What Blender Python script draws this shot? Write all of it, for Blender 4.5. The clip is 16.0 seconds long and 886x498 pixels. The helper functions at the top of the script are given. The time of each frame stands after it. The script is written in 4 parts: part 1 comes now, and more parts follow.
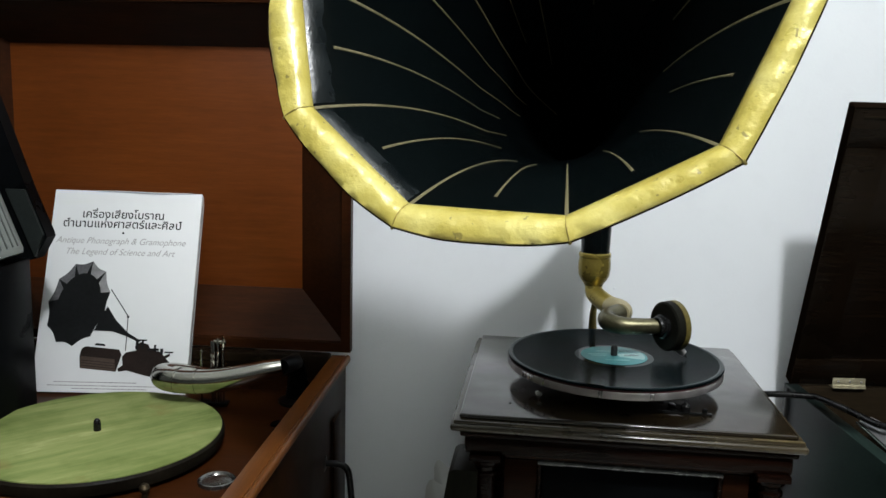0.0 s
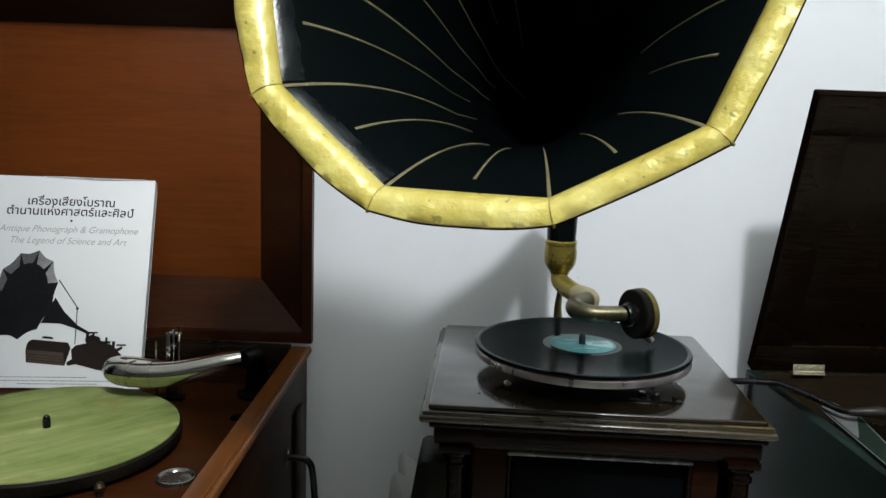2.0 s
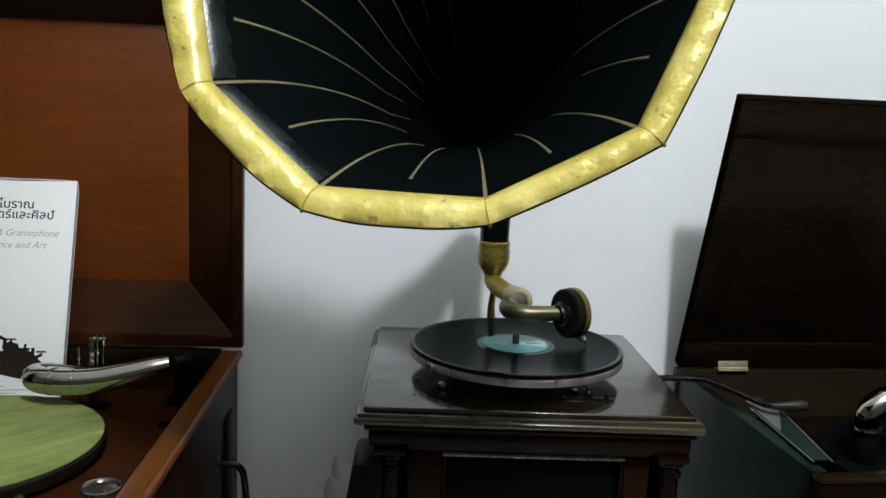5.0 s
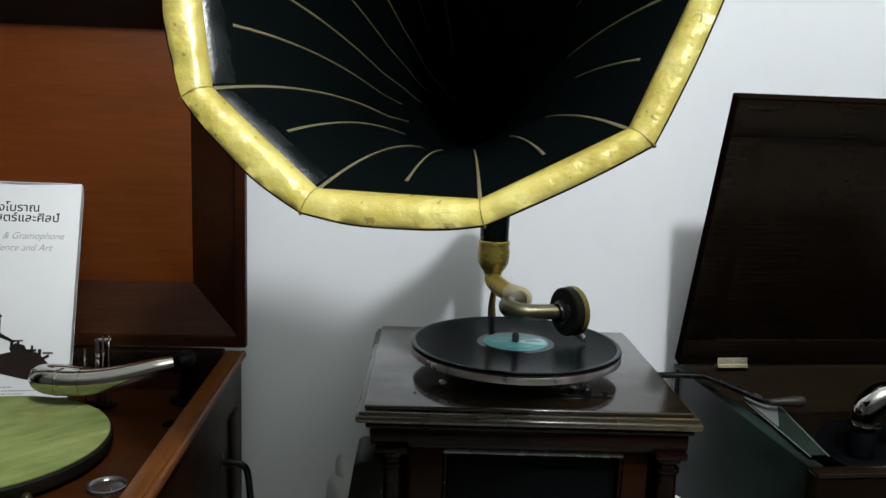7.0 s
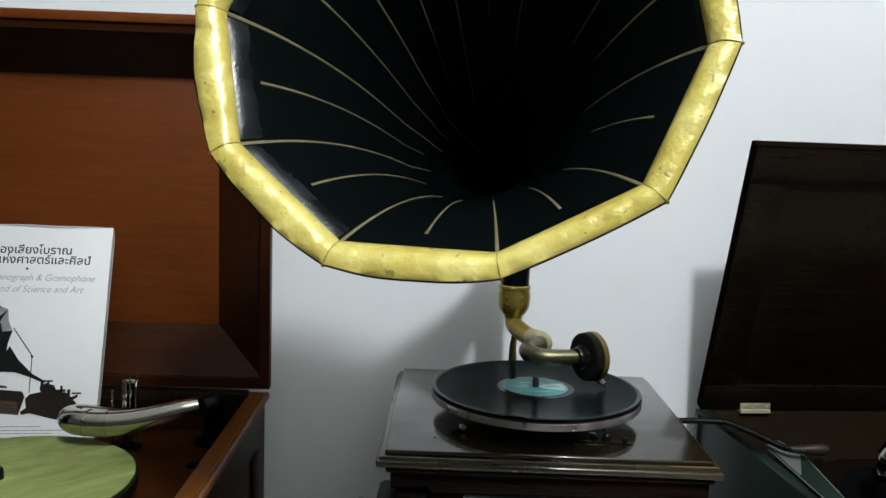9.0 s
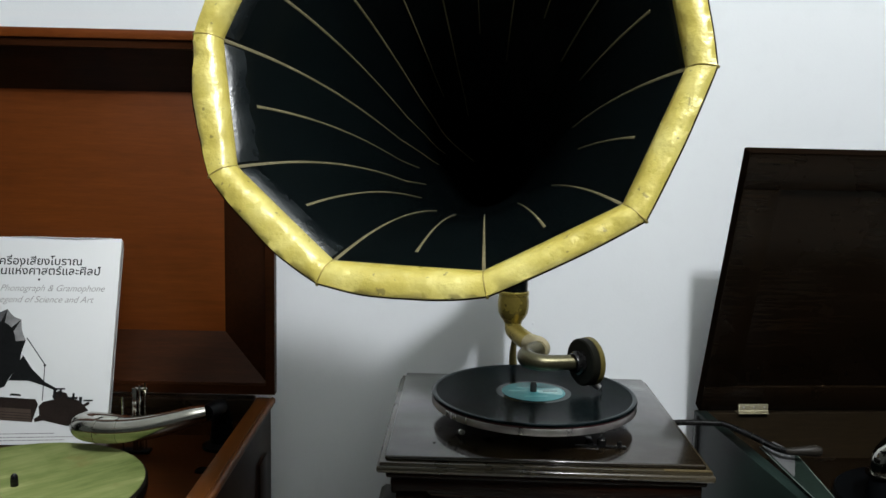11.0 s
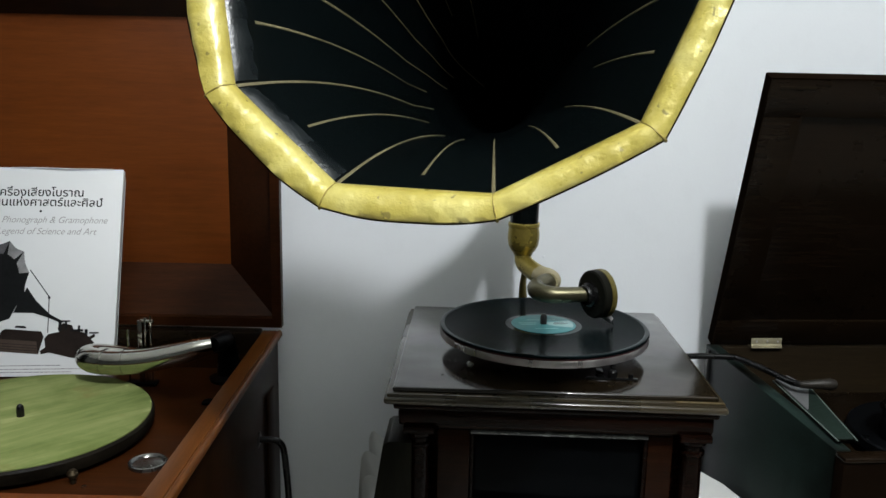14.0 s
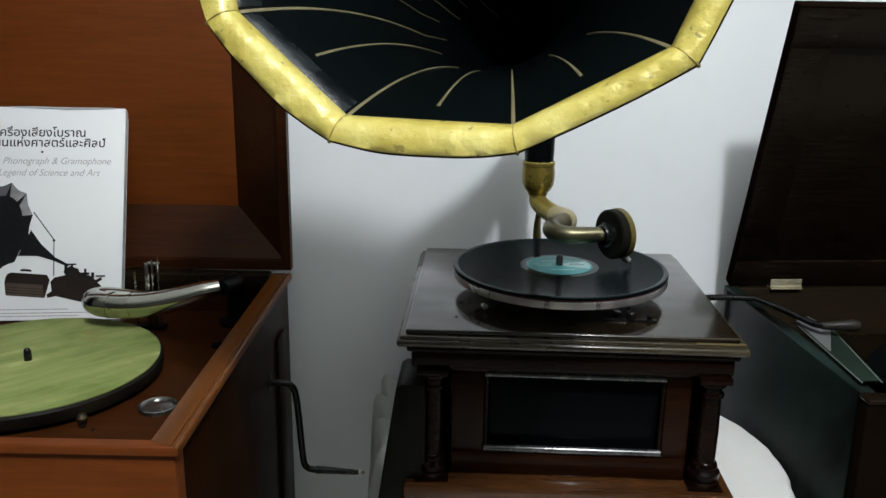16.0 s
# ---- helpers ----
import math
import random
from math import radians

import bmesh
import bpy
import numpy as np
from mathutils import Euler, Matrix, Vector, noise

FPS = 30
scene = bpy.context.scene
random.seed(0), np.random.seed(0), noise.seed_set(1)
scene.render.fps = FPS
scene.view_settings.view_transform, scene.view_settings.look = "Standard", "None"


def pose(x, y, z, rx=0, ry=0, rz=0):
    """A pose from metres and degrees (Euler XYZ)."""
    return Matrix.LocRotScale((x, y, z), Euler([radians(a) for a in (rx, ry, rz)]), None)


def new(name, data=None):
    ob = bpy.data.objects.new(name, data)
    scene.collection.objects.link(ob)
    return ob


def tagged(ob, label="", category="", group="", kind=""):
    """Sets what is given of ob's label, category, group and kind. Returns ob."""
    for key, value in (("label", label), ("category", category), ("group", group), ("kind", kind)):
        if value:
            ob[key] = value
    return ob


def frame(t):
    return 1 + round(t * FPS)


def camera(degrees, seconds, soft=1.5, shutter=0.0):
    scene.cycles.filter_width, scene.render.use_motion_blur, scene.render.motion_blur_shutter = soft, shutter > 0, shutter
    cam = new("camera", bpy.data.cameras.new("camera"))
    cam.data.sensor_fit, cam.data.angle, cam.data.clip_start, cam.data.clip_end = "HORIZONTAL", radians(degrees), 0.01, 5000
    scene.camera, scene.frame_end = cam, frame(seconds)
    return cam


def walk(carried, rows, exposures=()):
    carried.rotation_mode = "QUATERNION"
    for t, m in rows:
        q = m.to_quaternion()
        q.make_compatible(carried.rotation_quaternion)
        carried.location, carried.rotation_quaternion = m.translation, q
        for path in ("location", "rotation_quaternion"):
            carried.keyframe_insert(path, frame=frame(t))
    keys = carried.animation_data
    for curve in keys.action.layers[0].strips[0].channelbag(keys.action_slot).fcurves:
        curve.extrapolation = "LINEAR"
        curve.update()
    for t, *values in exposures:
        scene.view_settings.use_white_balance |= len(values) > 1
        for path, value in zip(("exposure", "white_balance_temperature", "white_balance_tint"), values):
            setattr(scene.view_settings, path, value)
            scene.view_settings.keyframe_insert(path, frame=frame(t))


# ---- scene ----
cam = camera(56.1, 16.0)
METRES, EYE, TILT, LEAN, TURN = 0.215, 1.25, -9.0, -1.46, 0.0
ROWS = [
    (0.0, 0.0, 0.0, 0.0, 0.0, 0.0, -0.0),
    (0.5, -0.0275, 0.0336, -0.0028, -0.18, -0.33, 0.27),
    (1.0, -0.0482, 0.056, -0.0027, -0.43, -0.39, 0.42),
    (1.5, -0.0703, 0.0875, -0.0171, -0.93, -0.54, 0.22),
    (2.0, -0.0922, 0.1094, -0.0254, -3.5, -0.55, 0.08),
    (2.5, -0.1144, 0.1151, -0.0252, -5.26, -0.45, -0.24),
    (3.0, -0.1209, 0.1264, -0.0247, -5.64, -0.45, -0.35),
    (3.5, -0.1306, 0.1231, -0.0278, -6.44, -0.3, -0.63),
    (4.0, -0.1298, 0.1353, -0.031, -7.78, -0.27, -0.53),
    (6.5, -0.0752, 0.0807, -0.0352, -8.14, -0.52, 0.76),
    (7.0, -0.086, 0.0669, -0.0281, -7.91, -0.47, 0.72),
    (7.5, -0.096, 0.0709, -0.0281, -7.18, -0.42, 0.63),
    (8.0, -0.1056, 0.065, -0.0306, -6.69, -0.2, 0.26),
    (8.5, -0.1007, 0.0295, -0.0203, -6.52, 0.67, 0.16),
    (9.0, -0.0735, -0.0055, 0.0276, -6.21, 1.97, 0.45),
    (11.5, 0.0054, -0.1607, 0.1111, -5.24, 1.54, 0.99),
    (12.0, 0.0098, -0.1859, 0.1174, -5.23, 1.49, 0.89),
    (12.5, 0.0055, -0.1598, 0.0989, -5.24, 1.29, 0.84),
    (13.0, 0.0015, -0.1062, 0.0804, -5.2, 1.05, 0.81),
    (13.5, 0.0082, -0.0562, 0.0589, -4.95, 0.35, 0.79),
    (14.0, 0.0141, -0.0064, 0.0473, -4.65, -2.48, 1.02),
    (14.5, 0.0284, 0.035, 0.0374, -4.49, -4.09, 1.31),
    (15.0, 0.0285, 0.0656, 0.0302, -4.37, -4.35, 1.37),
    (15.5, 0.0167, 0.0926, 0.0203, -4.27, -4.66, 1.33),
    (16.0, -0.0048, 0.1258, 0.0116, -4.13, -6.26, 1.31),
]
walk(cam, [(t, pose(0, 0, EYE, TILT, LEAN, TURN) @ pose(METRES * x, METRES * y, METRES * z, 90 + pitch, roll, yaw)) for t, x, y, z, yaw, pitch, roll in ROWS],
     ((0.0, 0.0), (2.0, -0.03), (3.5, -0.10), (9.0, -0.10), (11.5, -0.15), (13.0, -0.14), (15.0, -0.12), (16.0, -0.06)))


# ---- light ----
world = bpy.data.worlds.new("room_air")
scene.world = world
world.use_nodes = True
world.node_tree.nodes["Background"].inputs[0].default_value = (0.75, 0.85, 1.0, 1)
world.node_tree.nodes["Background"].inputs[1].default_value = 0.03
scene.view_settings.exposure = 0.0


def bulb(name, place, radius, power, color):
    lamp = bpy.data.lights.new(name, "POINT")
    lamp.shadow_soft_size, lamp.energy, lamp.color = radius, power, color
    ob = new(name, lamp)
    ob.location = place
    return ob


bulb("ceiling_bulb", (0.335, -0.57, 2.85), 0.078, 166, (0.948, 0.972, 1.0))

# ---- materials ----


def nodes_of(name):
    m = bpy.data.materials.new(name)
    m.use_nodes = True
    return m, m.node_tree, m.node_tree.nodes["Principled BSDF"]


def noise_node(nt, scale, detail=4.0, stretch=(1, 1, 1), rough=0.55, turn=(0, 0, 0)):
    co = nt.nodes.new("ShaderNodeTexCoord")
    mp = nt.nodes.new("ShaderNodeMapping")
    turned = any(turn)
    mp.vector_type = "TEXTURE" if turned else "POINT"
    mp.inputs["Scale"].default_value = [1 / k for k in stretch] if turned else stretch
    mp.inputs["Rotation"].default_value = [radians(a) for a in turn]
    n = nt.nodes.new("ShaderNodeTexNoise")
    n.inputs["Scale"].default_value, n.inputs["Detail"].default_value, n.inputs["Roughness"].default_value = scale, detail, rough
    nt.links.new(co.outputs["Object"], mp.inputs["Vector"])
    nt.links.new(mp.outputs["Vector"], n.inputs["Vector"])
    return n.outputs["Fac"]


def ramp(nt, fac, stops):
    r = nt.nodes.new("ShaderNodeValToRGB")
    el = r.color_ramp.elements
    while len(el) < len(stops):
        el.new(0.5)
    for e, (p, c) in zip(el, stops):
        e.position, e.color = p, (*c, 1)
    nt.links.new(fac, r.inputs["Fac"])
    return r.outputs["Color"]


def mixed(nt, a, b, fac, mode="MIX"):
    m = nt.nodes.new("ShaderNodeMix")
    m.data_type, m.blend_type = "RGBA", mode
    for sock, v in ((m.inputs[0], fac), (m.inputs[6], a), (m.inputs[7], b)):
        if isinstance(v, bpy.types.NodeSocket):
            nt.links.new(v, sock)
        else:
            sock.default_value = v if isinstance(v, (int, float)) else (*v, 1)
    return m.outputs[2]


def bump(nt, bsdf, height, strength, distance):
    b = nt.nodes.new("ShaderNodeBump")
    b.inputs["Strength"].default_value, b.inputs["Distance"].default_value = strength, distance
    nt.links.new(height, b.inputs["Height"])
    nt.links.new(b.outputs["Normal"], bsdf.inputs["Normal"])


def rough_from(nt, bsdf, fac, lo, hi):
    m = nt.nodes.new("ShaderNodeMapRange")
    m.inputs["From Min"].default_value, m.inputs["From Max"].default_value = 0.3, 0.7
    m.inputs["To Min"].default_value, m.inputs["To Max"].default_value = lo, hi
    nt.links.new(fac, m.inputs["Value"])
    nt.links.new(m.outputs["Result"], bsdf.inputs["Roughness"])


def plain(name, color, rough=0.5, metal=0.0, vary=0.15, scale=40.0, relief=0.0, coat=0.0, rvary=0.1, spec=0.5):
    """A surface with mottled colour and gloss at two scales."""
    m, nt, b = nodes_of(name)
    fine, broad = noise_node(nt, scale * 6, 3), noise_node(nt, scale * 0.5, 4)
    dark, light = [c * (1 - vary) for c in color], [min(1, c * (1 + vary)) for c in color]
    c = mixed(nt, ramp(nt, broad, [(0.3, dark), (0.7, light)]), ramp(nt, fine, [(0.3, dark), (0.7, light)]), 0.35)
    nt.links.new(c, b.inputs["Base Color"])
    b.inputs["Metallic"].default_value, b.inputs["Coat Weight"].default_value = metal, coat
    b.inputs["Coat Roughness"].default_value = 0.12
    b.inputs["Specular IOR Level"].default_value = spec
    rough_from(nt, b, broad, max(0.02, rough - rvary), min(1, rough + rvary))
    if relief:
        bump(nt, b, fine, 0.6, relief)
    return m


def wood(name, dark, mid, light, along="x", rough=0.35, coat=0.3, scale=1.0, spec=0.3, polish=0.18, grainy=0.5, patchy=0.0):
    """Varnished wood with grain along one axis of the thing."""
    m, nt, b = nodes_of(name)
    k = {"x": (1, 14, 14), "y": (14, 1, 14), "z": (14, 14, 1)}[along]
    grain = noise_node(nt, 14 * scale, 6, k, 0.62)
    fibre = noise_node(nt, 60 * scale, 3, k, 0.6)
    figure = noise_node(nt, 5 * scale, 3, [a ** 0.5 for a in k])
    stain = noise_node(nt, 7, 5)
    c = ramp(nt, grain, [(0.28, dark), (0.5, mid), (0.75, light)])
    c = mixed(nt, c, ramp(nt, figure, [(0.3, dark), (0.7, light)]), 0.35)
    c = mixed(nt, c, ramp(nt, fibre, [(0.35, (0.55, 0.55, 0.55)), (0.6, (1, 1, 1))]), grainy, "MULTIPLY")
    c = mixed(nt, c, ramp(nt, stain, [(0.3, (0.6, 0.6, 0.6)), (0.55, (1, 1, 1))]), 0.45, "MULTIPLY")
    nt.links.new(c, b.inputs["Base Color"])
    b.inputs["Coat Weight"].default_value, b.inputs["Coat Roughness"].default_value = coat, polish
    b.inputs["Specular IOR Level"].default_value = spec
    if patchy:
        worn = nt.nodes.new("ShaderNodeMapRange")
        worn.inputs["From Min"].default_value, worn.inputs["From Max"].default_value = 0.36, 0.60
        worn.inputs["To Min"].default_value, worn.inputs["To Max"].default_value = coat * (1 - patchy), coat
        nt.links.new(noise_node(nt, 10, 6, (1, 1.6, 1), 0.6), worn.inputs["Value"])
        nt.links.new(worn.outputs["Result"], b.inputs["Coat Weight"])
    rough_from(nt, b, stain, max(0.05, rough - 0.06), rough + 0.07)
    bump(nt, b, fibre, 0.10, 0.0004)
    return m


def dusty_wood():
    """Black-stained side panel with cloudy greenish patches of dust and bare dark streaks."""
    m, nt, b = nodes_of("dusty_black_wood")
    grain, cloud, speck = noise_node(nt, 30, 5, (12, 1, 12), 0.6), noise_node(nt, 5.5, 4, (1, 1.2, 0.8), 0.5, (40, 0, 0)), noise_node(nt, 260, 2)
    c = ramp(nt, grain, [(0.3, (0.0016, 0.0023, 0.0019)), (0.7, (0.0052, 0.0068, 0.0060))])
    c = mixed(nt, c, (0.0125, 0.0225, 0.0190), ramp(nt, cloud, [(0.45, (0, 0, 0)), (0.58, (0.95, 0.95, 0.95))]))
    c = mixed(nt, c, ramp(nt, speck, [(0.35, (0.7, 0.7, 0.7)), (0.6, (1, 1, 1))]), 0.5, "MULTIPLY")
    nt.links.new(c, b.inputs["Base Color"])
    b.inputs["Specular IOR Level"].default_value = 0.10
    rough_from(nt, b, cloud, 0.28, 0.5)
    bump(nt, b, grain, 0.12, 0.0004)
    return m


def wall_paint():
    m, nt, b = nodes_of("wall_paint")
    broad, fine = noise_node(nt, 1.6, 4), noise_node(nt, 220, 3)
    c = mixed(nt, ramp(nt, broad, [(0.3, (0.74, 0.77, 0.80)), (0.7, (0.79, 0.82, 0.845))]), ramp(nt, noise_node(nt, 26, 5), [(0.36, (0.86, 0.86, 0.86)), (0.45, (1, 1, 1))]), 0.08, "MULTIPLY")
    nt.links.new(c, b.inputs["Base Color"])
    b.inputs["Roughness"].default_value = 0.75
    bump(nt, b, fine, 0.25, 0.0006)
    return m


def gold_paint():
    """Gold paint brushed over soft lumps, with dents, thin dark scratches and brown spots."""
    m, nt, b = nodes_of("gold_paint")
    lump, fine, worn = noise_node(nt, 78, 4, (1, 1, 1), 0.5), noise_node(nt, 300, 2), noise_node(nt, 110, 2)
    c = ramp(nt, noise_node(nt, 26, 5), [(0.28, (0.40, 0.325, 0.058)), (0.5, (0.555, 0.465, 0.105)), (0.72, (0.69, 0.615, 0.205))])
    c = mixed(nt, c, (0.13, 0.105, 0.038), ramp(nt, worn, [(0.675, (0, 0, 0)), (0.71, (0.65, 0.65, 0.65))]))
    c = mixed(nt, c, ramp(nt, fine, [(0.35, (0.86, 0.84, 0.74)), (0.6, (1, 1, 1))]), 0.3, "MULTIPLY")
    nt.links.new(c, b.inputs["Base Color"])
    b.inputs["Metallic"].default_value = 0.10
    b.inputs["Coat Weight"].default_value, b.inputs["Coat Roughness"].default_value = 0.50, 0.26
    rough_from(nt, b, lump, 0.26, 0.42)
    bump(nt, b, mixed(nt, lump, fine, 0.08), 0.46, 0.0046)
    return m


def felt():
    """Faded green felt with pale diagonal streaks and stains."""
    m, nt, b = nodes_of("green_felt")
    streak = noise_node(nt, 6.5, 6, (1, 6, 1), 0.66, (0, 0, 44))
    streak.node.inputs["Distortion"].default_value = 0.25
    blot, fuzz = noise_node(nt, 14, 5), noise_node(nt, 900, 2)
    c = ramp(nt, streak, [(0.28, (0.090, 0.125, 0.034)), (0.46, (0.158, 0.194, 0.062)), (0.62, (0.205, 0.235, 0.084)), (0.76, (0.35, 0.365, 0.165))])
    c = mixed(nt, c, ramp(nt, blot, [(0.32, (0.55, 0.62, 0.46)), (0.52, (1, 1, 1))]), 0.75, "MULTIPLY")
    c = mixed(nt, c, (0.16, 0.14, 0.045), ramp(nt, noise_node(nt, 21, 6), [(0.60, (0, 0, 0)), (0.74, (0.7, 0.7, 0.7))]))
    nt.links.new(c, b.inputs["Base Color"])
    b.inputs["Roughness"].default_value = 0.95
    b.inputs["Specular IOR Level"].default_value = 0.15
    bump(nt, b, fuzz, 0.5, 0.0006)
    return m


def vinyl(name, rough, anis, ior):
    """Black shellac; the grooves spread its gloss along the radius."""
    m, nt, b = nodes_of(name)
    co = nt.nodes.new("ShaderNodeTexCoord")
    w = nt.nodes.new("ShaderNodeTexWave")
    w.wave_type, w.rings_direction = "RINGS", "Z"
    w.inputs["Scale"].default_value, w.inputs["Distortion"].default_value = 260, 0.0
    nt.links.new(co.outputs["Object"], w.inputs["Vector"])
    nt.links.new(ramp(nt, noise_node(nt, 30, 5), [(0.35, (0.0012, 0.0026, 0.0030)), (0.7, (0.0040, 0.0072, 0.0080))]), b.inputs["Base Color"])
    rough_from(nt, b, noise_node(nt, 9, 4), rough * 0.8, rough * 1.2)
    b.inputs["Specular IOR Level"].default_value = 0.24
    b.inputs["IOR"].default_value = ior
    b.inputs["Specular Tint"].default_value = (0.50, 0.92, 1.0, 1)
    if anis:
        tan = nt.nodes.new("ShaderNodeTangent")
        tan.direction_type, tan.axis = "RADIAL", "Z"
        nt.links.new(tan.outputs["Tangent"], b.inputs["Tangent"])
        b.inputs["Anisotropic"].default_value = anis
        bump(nt, b, w.outputs["Fac"], 0.05, 0.0003)
    return m


def gleam_rim():
    """Nickel rim; reflections across its edge are put into the colour as streaks."""
    m, nt, b = nodes_of("gleam_nickel_rim")
    streak, fine = noise_node(nt, 13, 3, (1, 1, 0.05), 0.5), noise_node(nt, 50, 2, (1, 1, 0.05))
    c = ramp(nt, streak, [(0.34, (0.30, 0.275, 0.275)), (0.5, (0.56, 0.53, 0.53)), (0.68, (0.74, 0.71, 0.71))])
    nt.links.new(c, b.inputs["Base Color"])
    b.inputs["Metallic"].default_value = 0.9
    rough_from(nt, b, fine, 0.24, 0.42)
    return m


def glass(name, tint, rough=0.02):
    m, nt, b = nodes_of(name)
    nt.links.new(ramp(nt, noise_node(nt, 40, 3), [(0.3, [c * 0.9 for c in tint]), (0.7, tint)]), b.inputs["Base Color"])
    b.inputs["Transmission Weight"].default_value, b.inputs["Roughness"].default_value = 1.0, rough
    return m


WALL = wall_paint()
# walls out of view, darkened so that little light bounces back
UNSEEN_WALL = plain("unseen_dark_wall", (0.07, 0.075, 0.07), 0.8, vary=0.08, scale=4)
CEILING = plain("ceiling_white", (0.78, 0.80, 0.76), 0.85, vary=0.03, scale=8)
FLOOR = plain("floor_tile", (0.42, 0.41, 0.36), 0.35, vary=0.12, scale=6)
ORANGE = wood("orange_mahogany", (0.090, 0.0215, 0.0034), (0.117, 0.0285, 0.0044), (0.155, 0.0405, 0.0070), "x", 0.42, 0.05, 0.7, 0.16, 0.18, 0.25)
# lid slopes turned from the bulb: their shade is mixed into the wood colour
SHADED_LID_WOOD = wood("shaded_lid_mahogany", (0.017, 0.0053, 0.0016), (0.026, 0.0078, 0.0023), (0.041, 0.0127, 0.0040), "x", 0.35, 0.0, 1.0, 0.08)
# motor board mahogany, darkened all over for the horn's shadow at its back
SHADED_BOARD = wood("shaded_board_mahogany", (0.019, 0.0056, 0.0014), (0.031, 0.0091, 0.0022), (0.052, 0.0156, 0.0040), "x", 0.34, 0.0, 1.0, 0.08)
ORANGE_Y = wood("orange_mahogany_rail", (0.062, 0.0190, 0.0034), (0.095, 0.0300, 0.0054), (0.145, 0.0490, 0.0100), "y", 0.36, 0.0, 1.0, 0.14)
# the shade on the cabinet's sides is put into this darker mahogany
SHADED_BROWN = wood("shaded_mahogany", (0.0082, 0.0028, 0.0008), (0.0138, 0.0046, 0.0012), (0.0225, 0.0076, 0.0021), "z", 0.36, 0.0, 1.0, 0.03)
WALNUT = wood("walnut_lid_top", (0.0045, 0.0028, 0.0013), (0.0110, 0.0072, 0.0034), (0.027, 0.018, 0.0085), "x", 0.18, 0.95, 1.0, 0.35, 0.11, 0.5, 0.45)
EBONY = wood("ebonised_wood", (0.0030, 0.0012, 0.0007), (0.0058, 0.0021, 0.0012), (0.0130, 0.0043, 0.0023), "x", 0.13, 0.0, 1.0, 0.10)
FRAME_RED = wood("red_black_frame_wood", (0.0066, 0.0022, 0.0010), (0.0155, 0.0050, 0.0019), (0.034, 0.0109, 0.0039), "x", 0.13, 0.0, 1.0, 0.09)
MOULDING = wood("worn_olive_moulding", (0.016, 0.0115, 0.0060), (0.036, 0.027, 0.0140), (0.080, 0.062, 0.034), "x", 0.28, 0.7, 1.0, 0.3, 0.14)
# black bead paled so that its highlight line shows, under a glossy coat
GLINT_EDGE = plain("pale_glint_edge", (0.045, 0.048, 0.050), 0.24, vary=0.7, scale=60, coat=1.0)
PLINTH = wood("plinth_wood", (0.028, 0.0102, 0.0032), (0.058, 0.0215, 0.0064), (0.100, 0.0390, 0.0128), "x", 0.20, 0.5, 1.0, 0.3, 0.10)
BLACKWOOD = wood("black_brown_wood", (0.0046, 0.0026, 0.0013), (0.0080, 0.0046, 0.0022), (0.0145, 0.0082, 0.0041), "x", 0.26, 0.0, 1.0, 0.15)
INNER_BROWN = wood("inner_brown_wood", (0.0075, 0.0048, 0.0022), (0.0135, 0.0088, 0.0042), (0.024, 0.016, 0.0078), "x", 0.4, 0.0, 1.0, 0.12)
OLIVE_WOOD = wood("olive_black_wood", (0.0050, 0.0048, 0.0030), (0.0085, 0.0082, 0.0052), (0.0150, 0.0142, 0.0094), "z", 0.4, 0.0, 1.0, 0.1)
CASE_BLACK = plain("case_black", (0.0024, 0.0028, 0.0033), 0.32, vary=0.5, scale=24, spec=0.05)
GREYWOOD = dusty_wood()
LID_SIDE = plain("matt_black_brown", (0.006, 0.0036, 0.0022), 0.9, vary=0.3, scale=30, spec=0.0)
PANEL_BLACK = plain("panel_black_polish", (0.0020, 0.0025, 0.0030), 0.09, vary=0.4, scale=14, relief=0.0001, spec=0.03, rvary=0.03)
HORN_BLACK = plain("horn_black_enamel", (0.0020, 0.0034, 0.0037), 0.20, vary=0.4, scale=14, relief=0.0002, coat=0.0, spec=0.2, rvary=0.05)
GLARE_LACQUER = plain("brushed_glare_lacquer", (0.008, 0.0108, 0.012), 0.30, vary=0.5, scale=60, relief=0.0006, rvary=0.16)
GOLD = gold_paint()
RIB_GOLD = plain("rib_gold", (0.132, 0.112, 0.056), 0.6, 0.0, 0.25, 60, 0.0005)
BARE_EDGE = plain("bare_yellow_wood", (0.085, 0.060, 0.022), 0.5, 0, 0.5, 60, 0.0003)
DARK_BRASS = plain("dark_brass", (0.055, 0.040, 0.022), 0.4, 0.8, 0.4, 60)
SEAM_GOLD = plain("seam_gold", (0.30, 0.235, 0.05), 0.45, 0.2, 0.5, 70, 0.0005)
BRASS = plain("old_gold_brass", (0.265, 0.205, 0.044), 0.30, 0.65, 0.25, 40, 0.0005)
RIM_GOLD = plain("dull_rim_gold", (0.125, 0.10, 0.024), 0.4, 0.4, 0.45, 50, 0.0005)
ARM_METAL = plain("tarnished_arm_metal", (0.115, 0.105, 0.062), 0.33, 0.85, 0.3, 60, 0.0003)
CREAM = plain("worn_cream_knuckle", (0.33, 0.285, 0.165), 0.5, 0.2, 0.2, 80, 0.0004)
RIM_NICKEL = gleam_rim()
NICKEL = plain("nickel_plate", (0.46, 0.45, 0.41), 0.13, 1.0, 0.1, 30, 0.0, rvary=0.08)
DULL_NICKEL = plain("dull_nickel", (0.60, 0.565, 0.565), 0.36, 0.85, 0.10, 60, rvary=0.08)
CUP = plain("dull_cup_nickel", (0.15, 0.147, 0.138), 0.22, 0.9, 0.15, 50)
